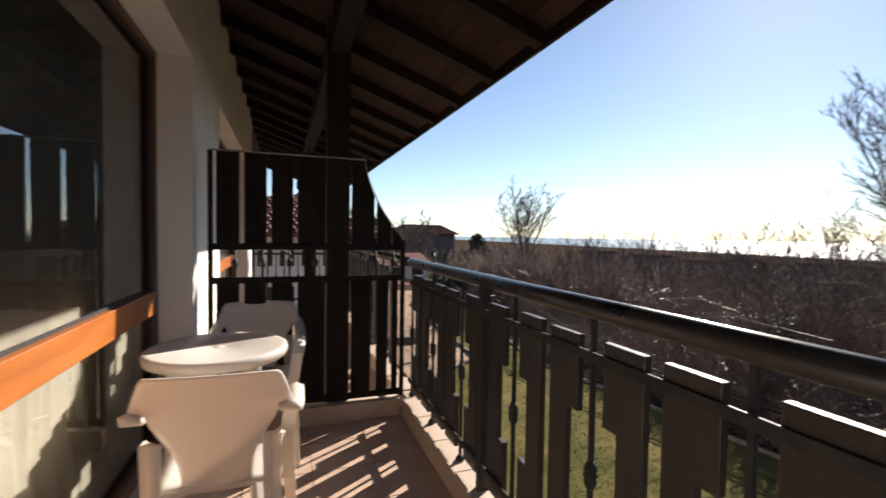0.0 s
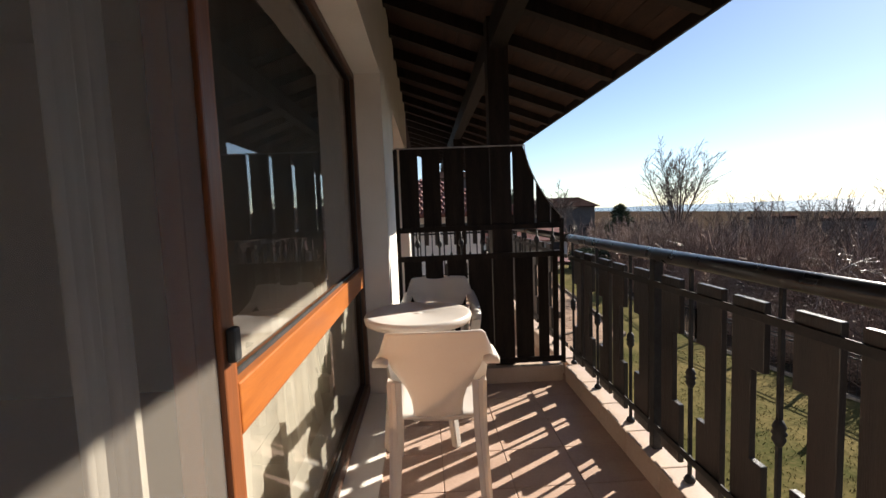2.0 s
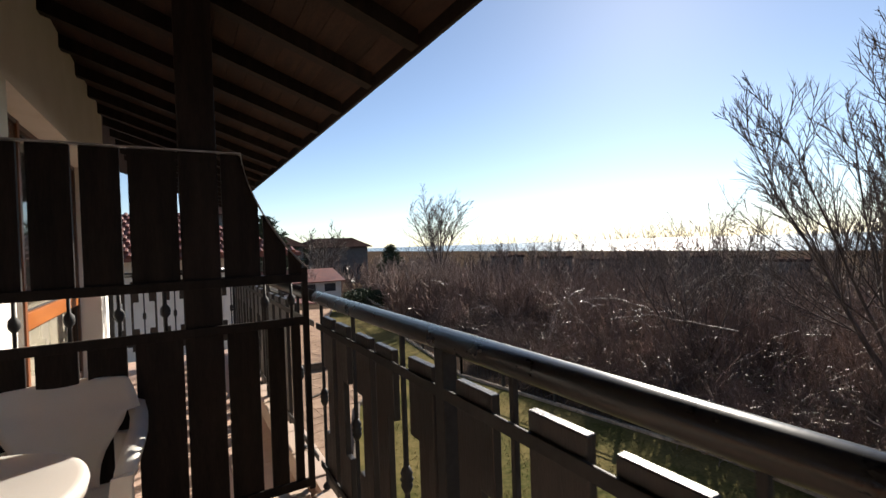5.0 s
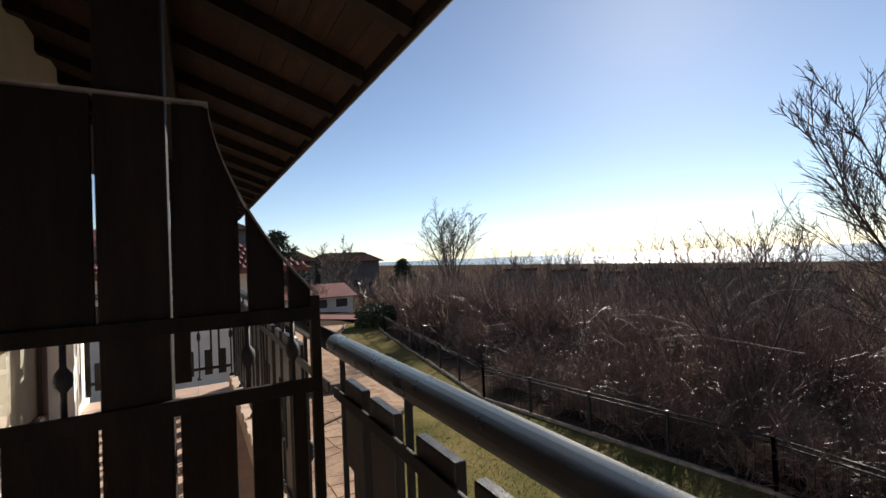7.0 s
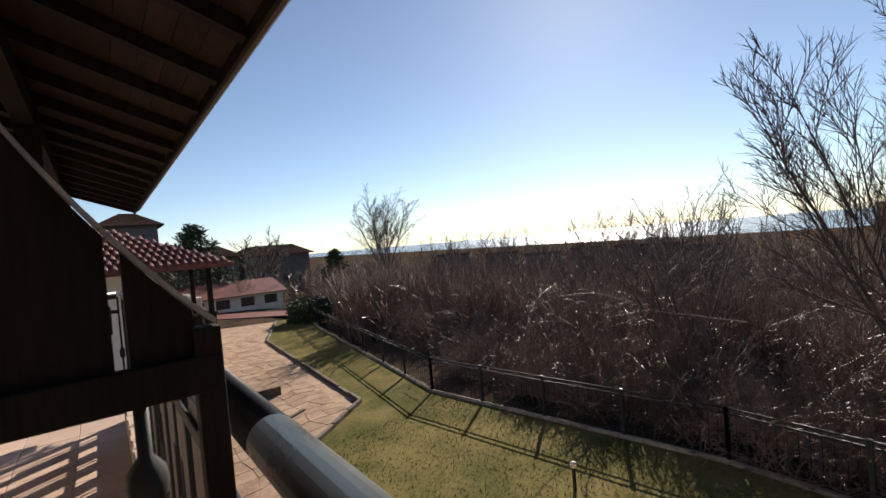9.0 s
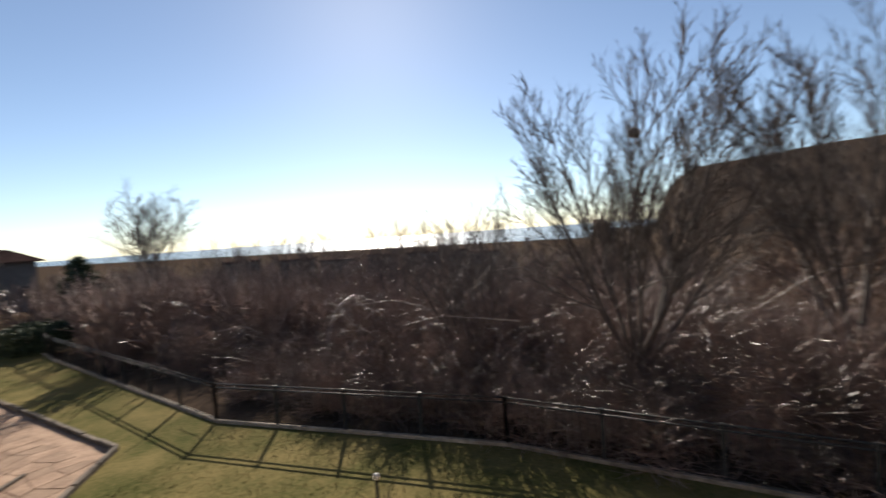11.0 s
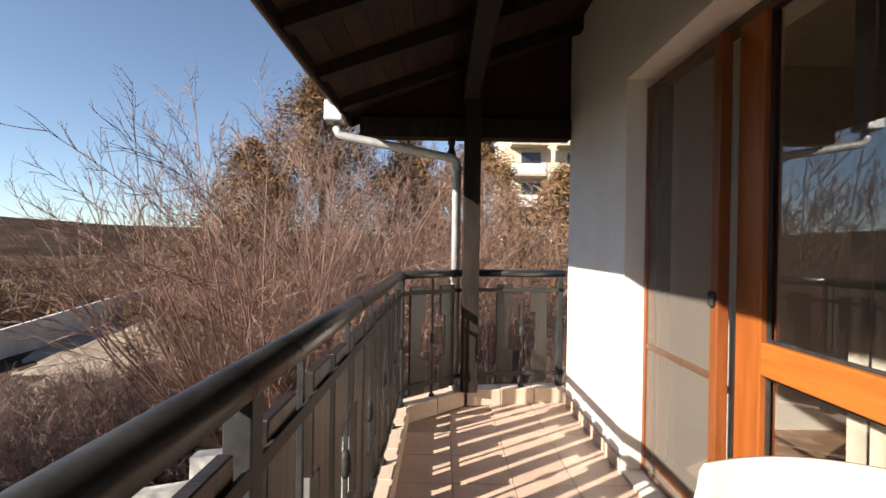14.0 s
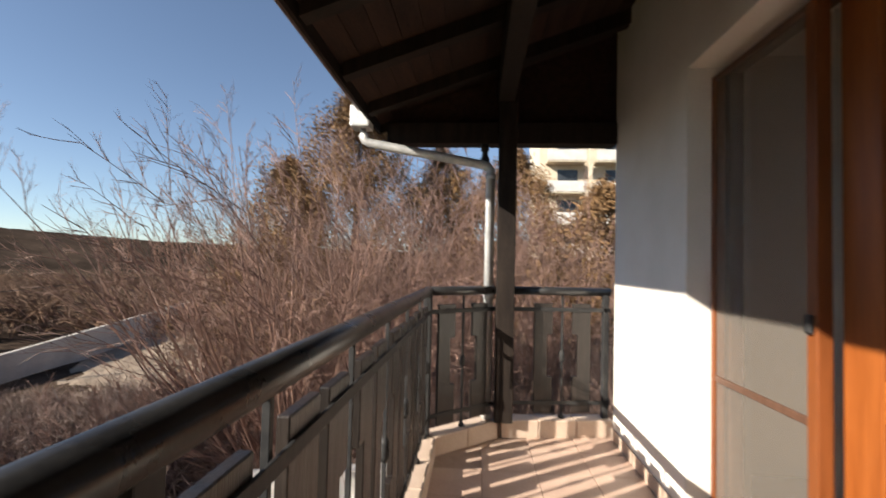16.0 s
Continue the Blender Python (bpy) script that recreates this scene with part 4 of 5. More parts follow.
for k in range(70):
    y = rng.uniform(-0.8, 15)
    x = 9.75 + rng.random() ** 2 * 2.2
    spots.append((x, y, ground_z(x, y), rng.uniform(0.9, 1.4), rng.uniform(0.9, 2.0), rng.uniform(0, 6.3), rng.randrange(6)))
thicket_spots = spots
scatter("thicket", near, spots, TWIG, "dense dark leafless thicket beyond the fence", "thicket")
spots = []
for k in range(480):
    az = rng.uniform(4, 112)
    d = rng.uniform(20, 60) if k < 280 else rng.uniform(60, 190)
    x, y = EYE[0] + d * math.sin(radians(az)), EYE[1] + d * math.cos(radians(az))
    if az < 20 and d < 40:
        continue
    g = ground_z(x, y)
    tall = rng.uniform(1.2, 3.0) if rng.random() < 0.13 and az > 28 else 0
    top = EYE[2] + d * math.tan(radians(skyline(az) + tall - abs(rng.gauss(0, 1.1 if d < 60 else 0.4))))
    h = max(2.0, top - g)
    spots.append((x, y, g, rng.uniform(1.4, 2.2) * max(1.0, h / 4) * (0.6 if tall else 1.0), h, rng.uniform(0, 6.3), rng.randrange(4)))
scatter("far_thicket", farther, spots, TWIG, "far mass of bare brown trees and bushes", "woods")

# long branches that arch through the thicket, sunlight put into their pale colour
g = random.Random(33)
segs = []
for k in range(75):
    x, y = 10.2 + 6 * g.random() ** 1.6, g.uniform(-2.0, 17)
    z = ground_z(x, y) + g.uniform(0.5, 2.6)
    a = g.uniform(0, 6.283)
    d = Vector((math.cos(a), math.sin(a), g.uniform(-0.2, 1.4))).normalized()
    n = g.uniform(1.0, 2.6)
    pts = shoot(g, segs, Vector((x, y, z)), d, n, g.uniform(0.007, 0.016), 9, 0.16, -0.03, 0.4)
    for j in range(4):
        c, e = along(pts, g.uniform(0.3, 1.0))
        shoot(g, segs, c, aside(g, e, 45), n * g.uniform(0.15, 0.4), 0.005, 4, 0.15, 0.02, 0.5)
v, f = segs_arrays(segs, 4)
tagged(new("arching_branches", array_mesh("arching_branches", v, f, LITBARK)), "long bare branches arching through the thicket, coloured pale as sunlit", "branches", "", "stuff")

# large bare trees behind the fence
bare_tree((11.7, 4.55, -3.2), 8.3, 0.050, 3, "tall bare tree with a fan of fine twigs", BARK, stems=13, limbs=15, twigs=11, tips=4, lean=0.76, bole=1.6, fine=0.0085, reach=0.27, angle=31, up=0.13)
bare_tree((12.3, 0.75, -3.1), 8.1, 0.045, 8, "tall bare tree beside the garden fence", BARK, stems=11, limbs=15, twigs=11, tips=4, lean=0.66, bole=1.8, fine=0.0085, reach=0.26, angle=31, up=0.13)
bare_tree((12.6, 8.9, -3.3), 5.9, 0.035, 14, "slender bare tree in the thicket", BARK, stems=7, limbs=10, twigs=8, tips=2, lean=0.55, bole=1.2, fine=0.007)
bare_tree((30.9, 54.4, -5.0), 14.2, 0.11, 21, "lone bare tree on the skyline", BARK, stems=10, limbs=12, twigs=8, tips=3, lean=0.48, bole=2.8, fine=0.027, angle=36, reach=0.28)
bare_tree((14.0, 50.0, -3.5), 7.8, 0.09, 22, "round bare tree by the far houses", BARK, stems=9, limbs=10, twigs=7, tips=2, lean=0.9, bole=1.2, fine=0.024)
far_spots = ((22.5, 31, 6.4), (27, 27, 6.6), (25, 19.5, 6.8), (20, 12.0, 6.2), (16.5, 9.3, 5.6), (24, 24, 6.2), (16, 31, 5.2), (19, 15, 5.9), (30, 33, 7.2), (34, 30, 8.0), (31, 22, 7.4), (28, 38, 7.2), (22, 17, 6.6), (17.5, 11, 6.0), (37, 26, 8.4), (26, 14.5, 7.0), (33, 40, 7.4), (23, 27.5, 6.4), (29, 18, 7.4), (18.5, 9.6, 6.2), (24, 35, 6.2), (36, 35, 7.8))
for k, (x, y, h) in enumerate(far_spots):
    bare_tree((x, y, ground_z(x, y)), h, 0.04, 40 + k, "thin bare tree rising above the thicket", BARK, stems=6 + k % 3, limbs=8, twigs=6, tips=1, lean=0.55, fine=0.012, low=0.35, reach=0.28, angle=36)
nest = bmesh.new()
bmesh.ops.create_icosphere(nest, subdivisions=2, radius=0.14)
for v in nest.verts:
    v.co *= 1 + 0.35 * noise.noise(v.co * 14)
    v.co.z *= 0.9
spot = min(ends["tall bare tree with a fan of fine twigs"], key=lambda q: (q[0] - 11.6) ** 2 * 0.2 + (q[1] - 4.4) ** 2 + (q[2] - 3.2) ** 2)
bmesh.ops.translate(nest, vec=spot, verts=nest.verts)
solid("bird_nest", nest, BARK, "dark ball of twigs high in the bare tree", "nest")

# red-twigged shrubs south of the balcony
for k, (x, y, z, h, r, st, ln, s) in enumerate(((3.9, -3.8, -2.8, 7.0, 0.030, 44, 0.98, 51), (5.1, -4.5, -2.8, 5.4, 0.026, 24, 0.9, 57), (2.7, -4.5, -2.6, 6.9, 0.028, 34, 0.9, 52), (1.9, -5.0, -2.4, 5.5, 0.024, 22, 0.8, 53), (6.9, -2.9, -2.9, 2.4, 0.014, 14, 1.2, 54), (0.3, -5.6, -2.3, 5.3, 0.024, 18, 0.8, 55), (-1.0, -6.8, -2.0, 5.5, 0.024, 16, 0.8, 56))):
    bare_tree((x, y, z), h, r, s, "spreading bare shrub with red-brown twigs", REDTWIG, stems=st, limbs=11, twigs=7, tips=2, lean=ln, fine=0.0056, angle=36, reach=0.27, low=0.12, up=0.05)
spots = []
for k in range(85):
    x, y = rng.uniform(-7, 9.5), rng.uniform(-7.5, -2.2)
    g = ground_z(x, y)
    top = min(EYE[2] - math.hypot(x - EYE[0], y - EYE[1]) * (0.36 if x > 3 else 0.08), 0.6)
    spots.append((x, y, g, rng.uniform(0.9, 1.5), max(0.8, top - g) * rng.uniform(0.8, 1.1), rng.uniform(0, 6.3), rng.randrange(5)))
for k in range(80):
    x, y = rng.uniform(5.5, 14.5), rng.uniform(-7.5, -3.2)
    if x > 12.6 and y < -5.2:
        continue
    g = ground_z(x, y)
    h = max(0.9, EYE[2] - math.hypot(x - EYE[0], y - EYE[1]) * 0.205 - g) * rng.uniform(0.75, 1.1)
    spots.append((x, y, g, rng.uniform(0.9, 1.5), h, rng.uniform(0, 6.3), rng.randrange(5)))
scatter("bramble_bank", near, spots, TWIG, "dark tangle of brambles behind the wall", "thicket")
spots = []
for k in range(320):
    az = rng.uniform(98, 165)
    d = rng.uniform(26, 110)
    x, y = EYE[0] + d * math.sin(radians(az)), EYE[1] + d * math.cos(radians(az))
    g = ground_z(x, y)
    top = EYE[2] + d * math.tan(radians(-1.0 - abs(rng.gauss(0, 1.6))))
    h = max(2.5, top - g)
    h *= rng.uniform(0.7, 1.1)
    spots.append((x, y, g, rng.uniform(2.4, 4.2) * max(1.0, h / 4), h, rng.uniform(0, 6.3), rng.randrange(4)))
for k in range(90):
    x, y = rng.uniform(12.5, 34), rng.uniform(-9, 1.5)
    if 12.8 < x < 18.5 and y < -5.0:
        continue
    az = math.degrees(math.atan2(x - EYE[0], y - EYE[1]))
    d = math.hypot(x - EYE[0], y - EYE[1])
    g = ground_z(x, y)
    h = max(0.9, EYE[2] - d * math.tan(radians(8.5 if az > 112 else 6)) - g) * rng.uniform(0.7, 1.1)
    spots.append((x, y, g, rng.uniform(1.2, 2.0), h, rng.uniform(0, 6.3), rng.randrange(4)))
scatter("hillside_woods", farther, spots, HILLTWIG, "brown bare woods below the hill", "woods")


def leaf_mass(seed, count, size, inside, narrow=0.30):
    """Small crossed sprays filling a volume; inside gives a point and a scale."""
    g = random.Random(seed)
    v, f = [], []
    for i in range(count):
        p, s = inside(g)
        d = Vector((g.gauss(0, 1), g.gauss(0, 1), g.gauss(0, 0.7) - 0.25)).normalized()
        u = d.cross(Vector((g.gauss(0, 1), g.gauss(0, 1), g.gauss(0, 1)))).normalized()
        L, w = size * s * g.uniform(0.7, 1.5), size * s * narrow
        n = len(v)
        q = Vector(p)
        v += [q - u * w * 0.4, q + d * L * 0.5 - u * w, q + d * L, q + d * L * 0.5 + u * w]
        f.append((n, n + 1, n + 2, n + 3))
    return np.array([tuple(a) for a in v]), np.array(f)


def conifer(at, height, width, seed, label, mat, count=9000, size=0.16):
    tree = thing("conifer", at, label, "tree")
    bm = bmesh.new()
    tube(bm, [(0, 0, -0.2), (0, 0, height * 0.5), (0, 0, height * 0.93)], [height * 0.022, height * 0.014, 0.01], 8)
    ob = new("trunk", finish(bm, "trunk", BARK))
    ob.parent = tree
    g0 = random.Random(seed)
    tufts = []
    for i in range(130):
        f = g0.random() ** 0.8
        a = g0.uniform(0, 6.283)
        rr = width * (1 - f) ** 0.75 * g0.uniform(0.5, 1.25) * (1 + 0.3 * math.sin(3 * a + seed))
        tufts.append((rr * math.cos(a), rr * math.sin(a), height * (0.04 + 0.95 * f), 0.09 * width + 0.22 * width * (1 - f)))

    def inside(g):
        x, y, z, s = tufts[g.randrange(len(tufts))]
        return (x + g.gauss(0, s * 0.38), y + g.gauss(0, s * 0.38), z + g.gauss(0, s * 0.6)), 1.0
    v, f = leaf_mass(seed, count, size * 1.6, inside, 0.11)
    ob = new("crown", array_mesh("crown", v, f, mat))
    ob.parent = tree
    return tree


conifer((5.2, -11.8, -1.6), 8.8, 3.9, 61, "tall bronzed conifer behind the bare shrubs", NEEDLE, 52000, 0.10)
conifer((7.4, -11.3, -2.3), 7.0, 2.4, 62, "smaller bronzed conifer beside the tall one", NEEDLE, 28000, 0.10)
conifer((2.4, -13.5, -1.2), 6.8, 3.0, 63, "broad bronzed conifer behind the shrubs", NEEDLE, 30000, 0.10)
conifer((-0.4, -13.0, -1.0), 6.2, 3.4, 64, "broad brown conifer at the corner", NEEDLE, 30000, 0.10)
conifer((24.5, 56, -4.5), 5.6, 2.2, 65, "dark pine on the skyline", PINE, 3500, 0.35)
conifer((7.8, 47, -3.2), 7.4, 3.0, 66, "broad dark pine behind the tiled roof", PINE, 5000, 0.35)
conifer((-3.0, -11.0, -1.0), 4.8, 3.2, 67, "brown-leaved bush behind the house corner", NEEDLE, 9000, 0.15)

# clipped bush by the court
bush = thing("bush", (11.0, 30.0, GROUND), "dark evergreen bush with a pale sunlit top", "bush")


def in_bush(g):
    a, q = g.uniform(0, 6.283), g.random() ** 0.4
    return (11.0 + 1.3 * q * math.cos(a), 30.0 + 1.3 * q * math.sin(a), GROUND + g.uniform(0.05, 1.5) * (1 - 0.25 * q)), 1.0


v, f = leaf_mass(71, 4500, 0.16, in_bush)
part("foliage", array_mesh("foliage", v, f, PINE), None, bush)

# glossy evergreen leaves among the thicket's stems
ivy_at = [q for q in thicket_spots if q[0] < 19]


def in_thicket(g):
    x, y, z, w, h, _, _ = ivy_at[g.randrange(len(ivy_at))]
    return (x + g.gauss(0, 0.5) * w, y + g.gauss(0, 0.5) * w, z + h * g.uniform(0.15, 0.95)), 1.0


v, f = leaf_mass(77, 26000, 0.045, in_thicket)
tagged(new("ivy_leaves", array_mesh("ivy_leaves", v, f, IVY)), "scattered glossy leaves among the bare stems", "leaves", "", "stuff")

# straw and grass blades on the lawn's near part
g = random.Random(81)
vv, ff = [], []
for k in range(14000):
    x, y = g.uniform(3.4, 9.1), g.uniform(-0.7, 13.0)
    if x < 2.5 + 0.17 * y:
        continue
    h, a = g.uniform(0.02, 0.05), g.uniform(0, 6.283)
    dx, dy = 0.008 * math.cos(a), 0.008 * math.sin(a)
    n = len(vv)
    bx, by = g.gauss(0, 0.02), g.gauss(0, 0.02)
    vv += [(x - dx, y - dy, GROUND + 0.03), (x + dx, y + dy, GROUND + 0.03), (x + bx, y + by, GROUND + 0.03 + h)]
    ff.append((n, n + 1, n + 2))
tagged(new("grass", array_mesh("grass", np.array(vv), np.array(ff), GRASS)), "short winter grass blades", "grass", "", "stuff")


# ---- fences and garden walls ----
def garden_fence(points, label):
    ob = thing("garden_fence", (*points[0], GROUND), label, "fence")
    for p, q in zip(points, points[1:]):
        p, q = Vector((*p, GROUND)), Vector((*q, GROUND))
        d = q - p
        n = max(1, round(d.length / 2.0))
        for z in (0.97, 0.88):
            bm = bmesh.new()
            tube(bm, [p + Vector((0, 0, z)), q + Vector((0, 0, z))], 0.018, 8)
            part("rail", bm, IRON, ob, smooth=True)
        for i in range(n + 1):
            c = p + d * (i / n)
            bm = bmesh.new()
            rbox(bm, c.x - 0.03, c.x + 0.03, c.y - 0.03, c.y + 0.03, GROUND, GROUND + 1.0, 0.005)
            part("post", bm, IRON, ob)
        k = int(d.length / 0.14)
        segs = [(p + d * (i / k) + Vector((0, 0, 0.08)), p + d * (i / k) + Vector((0, 0, 0.88)), 0.006, 0.006) for i in range(1, k)]
        segs += [(p + Vector((0, 0, 0.12)), q + Vector((0, 0, 0.12)), 0.012, 0.012)]
        v, f = segs_arrays(segs)
        tagged(part("infill", array_mesh("infill", v, f, IRON), None, ob), kind="stuff")
        bm = bmesh.new()
        rbox(bm, 0, d.length, -0.06, 0.06, 0, 0.10, 0.01, pose(p.x, p.y, GROUND, 0, 0, math.degrees(math.atan2(d.y, d.x))))
        part("base", bm, PILLAR, ob)


garden_fence([(9.05, -0.3), (9.30, 6.84), (8.2, 13.8), (10.3, 26.8), (11.4, 31.5)], "dark iron garden fence on a low concrete base")

# stone pillar at the fence's corner and pickets toward the house
pillar = thing("stone_pillar", (8.85, -0.75, GROUND), "rough weathered stone pillar at the fence corner", "pillar")
g = random.Random(91)
for i in range(7):
    for j in range(2):
        bm = bmesh.new()
        a = g.uniform(-8, 8)
        rbox(bm, -0.17, 0.17, -0.12, 0.12, 0, 0.2, 0.03, pose(8.9 + g.uniform(-0.04, 0.04), -0.62 - j * 0.28, GROUND + i * 0.205, 0, 0, a))
        part("stone", bm, PILLAR, pillar)
picket = thing("picket_fence", (7.8, -0.75, GROUND), "weathered grey picket fence on a stone footing", "fence")
for i in range(46):
    x = 8.6 - i * 0.135
    bm = bmesh.new()
    h = 0.85 + g.uniform(-0.04, 0.04)
    prism(bm, [(x - 0.04, GROUND + 0.1), (x + 0.04, GROUND + 0.1), (x + 0.04, GROUND + h - 0.05), (x, GROUND + h), (x - 0.04, GROUND + h - 0.05)], -0.76, -0.74, "xz")
    part("picket", bm, GREYWOOD, picket)
for z in (0.3, 0.75):
    bm = bmesh.new()
    rbox(bm, 2.4, 8.68, -0.735, -0.71, GROUND + z - 0.03, GROUND + z + 0.03, 0.004)
    part("rail", bm, BOARD, picket)
for k, (x0, x1, za, zb) in enumerate(((4.05, 7.35, -1.68, -2.25), (1.2, 4.04, -1.02, -1.32))):
    bm = bmesh.new()
    prism(bm, [(x0, -3.2), (x1, -3.2), (x1, zb), (x0, za)], -1.9, -1.7, "xz")
    solid("garden_wall", bm, WHITEWALL, "white rendered garden wall, its top stepped and sloping", "wall", group="stepped garden walls")
for x, y in ((6.9, 8.2), (7.4, 4.8), (7.25, 0.87)):
    lampp = thing("garden_light", (x, y, GROUND), "small bollard garden light on the lawn", "lamp", "garden lights")
    bm = bmesh.new()
    lathe(bm, [(0.03, 0.0), (0.03, 0.38), (0.035, 0.39)], 12, (x, y, GROUND))
    part("stem", bm, IRON, lampp)
    bm = bmesh.new()
    lathe(bm, [(0.04, 0.39), (0.05, 0.42), (0.05, 0.47), (0.02, 0.49)], 12, (x, y, GROUND))
    part("globe", bm, PLASTIC, lampp, "white frosted globe", smooth=True)

# bank, road wall and pole to the south-east
bm = bmesh.new()
bank = [(13.4, -6.3, -3.15), (15.8, -6.0, -3.3), (17.3, -21.6, -2.4), (10.2, -11.5, -2.7)]
bm.faces.new([bm.verts.new(p) for p in bank])
bmesh.ops.subdivide_edges(bm, edges=bm.edges[:], cuts=12, use_grid_fill=True)
for q in bm.verts:
    q.co.z += 0.12 * noise.noise((q.co.x * 0.7, q.co.y * 0.7, 2))
ret = bmesh.ops.extrude_face_region(bm, geom=bm.faces[:])
bmesh.ops.translate(bm, vec=(0, 0, -3), verts=[q for q in ret["geom"] if isinstance(q, bmesh.types.BMVert)])
solid("bank", bm, SAND, "dry sandy bank below the road", "bank", "structure")
bm = bmesh.new()
a, b = Vector((15.9, -5.7, 0)), Vector((17.5, -21.8, 0))
n = Vector((0.12, 0, 0))
v = [bm.verts.new(p) for p in ((a.x, a.y, -6), (b.x, b.y, -5), (b.x, b.y, -1.2), (a.x, a.y, -2.35))]
w = [bm.verts.new(q.co + n) for q in v]
bm.faces.new(v)
bm.faces.new(w[::-1])
for i in range(4):
    bm.faces.new((v[i], w[i], w[(i + 1) % 4], v[(i + 1) % 4]))
solid("road_wall", bm, CONCRETE, "long grey concrete wall along the road", "wall", "structure")
pole = thing("utility_pole", (17.0, -9.2, -5), "pale concrete utility pole with wires", "pole")
bm = bmesh.new()
tube(bm, [(17, -9.2, -5.2), (17, -9.2, 0.05)], [0.10, 0.07], 10)
part("shaft", bm, STONE, pole, smooth=True)
bm = bmesh.new()
tube(bm, [(17, -9.2, -0.1), (17, -17, 0.3), (16, -40, 2.6)], 0.012, 5)
part("wire", bm, IRON, pole)


# ---- distance ----
def hill_elev(az):
    """Height of the hills' edge above eye level, in degrees."""
    pts = ((81, -2.9), (81.8, -2.9), (82, 0.1), (83.5, 0.1), (83.7, -1.1), (88.7, -1.1), (90.3, 3.1), (92.5, 5.0), (104, 5.75), (117.5, 6.0), (122.5, 3.7), (125.3, 2.7), (142, 1.9), (170, 1.5), (215, 1.0), (260, 0.8), (300, 0.5), (358, 0.2))
    for (a, e), (b, h) in zip(pts, pts[1:]):
        if a <= az <= b:
            return e + (h - e) * (az - a) / (b - a)
    return -3.5


verts, faces = [], []
azs = [81.6 + 0.4 * i for i in range(690)]
rings = [(120 + 280 * i / 22, (i / 22) ** 0.9) for i in range(23)] + [(470, 0.8)]
for r, f in rings:
    for az in azs:
        top = EYE[2] + 400 * math.tan(radians(hill_elev(az)))
        x, y = EYE[0] + r * math.sin(radians(az)), EYE[1] + r * math.cos(radians(az))
        base = min(-14.0, top - 8)
        z = base + (top - base) * f + (2.4 * noise.noise((x * 0.03, y * 0.03, 0)) + 1.0 * noise.noise((x * 0.11, y * 0.11, 3))) * (1 if 0 < f < 1 else 0.35)
        verts.append((x, y, z))
n = len(azs)
for i in range(len(rings) - 1):
    for k in range(n - 1):
        faces.append((i * n + k, i * n + k + 1, (i + 1) * n + k + 1, (i + 1) * n + k))
tagged(new("hills", raw("hills", verts, faces, HILL, True)), "dark wooded hills with a flat-topped ridge", "hill", "", "structure")


def far_block(az0, az1, el, d, label, rows=2):
    """A far flat-roofed building seen over the thicket."""
    a = radians((az0 + az1) / 2)
    c = Vector((EYE[0] + d * math.sin(a), EYE[1] + d * math.cos(a), 0))
    w = d * math.tan(radians((az1 - az0) / 2))
    top = EYE[2] + d * math.tan(radians(el))
    m = pose(c.x, c.y, 0, 0, 0, -math.degrees(a))
    ob = thing("far_building", Matrix.Translation((c.x, c.y, top - 9)), label, "building", "buildings on the skyline")
    bm = bmesh.new()
    box(bm, -w, w, 0, 10, top - 9, top, m)
    body = part("wall", bm, FARWALL, ob)
    bm = bmesh.new()
    rbox(bm, -w - 0.3, w + 0.3, -0.3, 10.3, top - 0.3, top + 0.25, 0.05, m)
    part("roof", bm, FARROOF, ob)
    k = max(2, int(2 * w / 3))
    for r in range(rows):
        for i in range(k):
            x = -w + (i + 0.5) * 2 * w / k
            bm = bmesh.new()
            box(bm, x - 0.6, x + 0.6, -0.08, 0.05, top - 2.3 - 3 * r, top - 0.9 - 3 * r, m)
            part("window", bm, PANE, ob)


for a0, a1, e in ((53.6, 55.0, -2.45), (55.4, 56.4, -2.55), (58.6, 62.8, -2.55), (64.0, 66.2, -2.6), (43, 47, -2.3), (66.6, 70.5, -3.0), (37, 41, -2.0), (48, 52.5, -2.7)):
    far_block(a0, a1, e, 110, "grey flat-roofed building above the thicket")


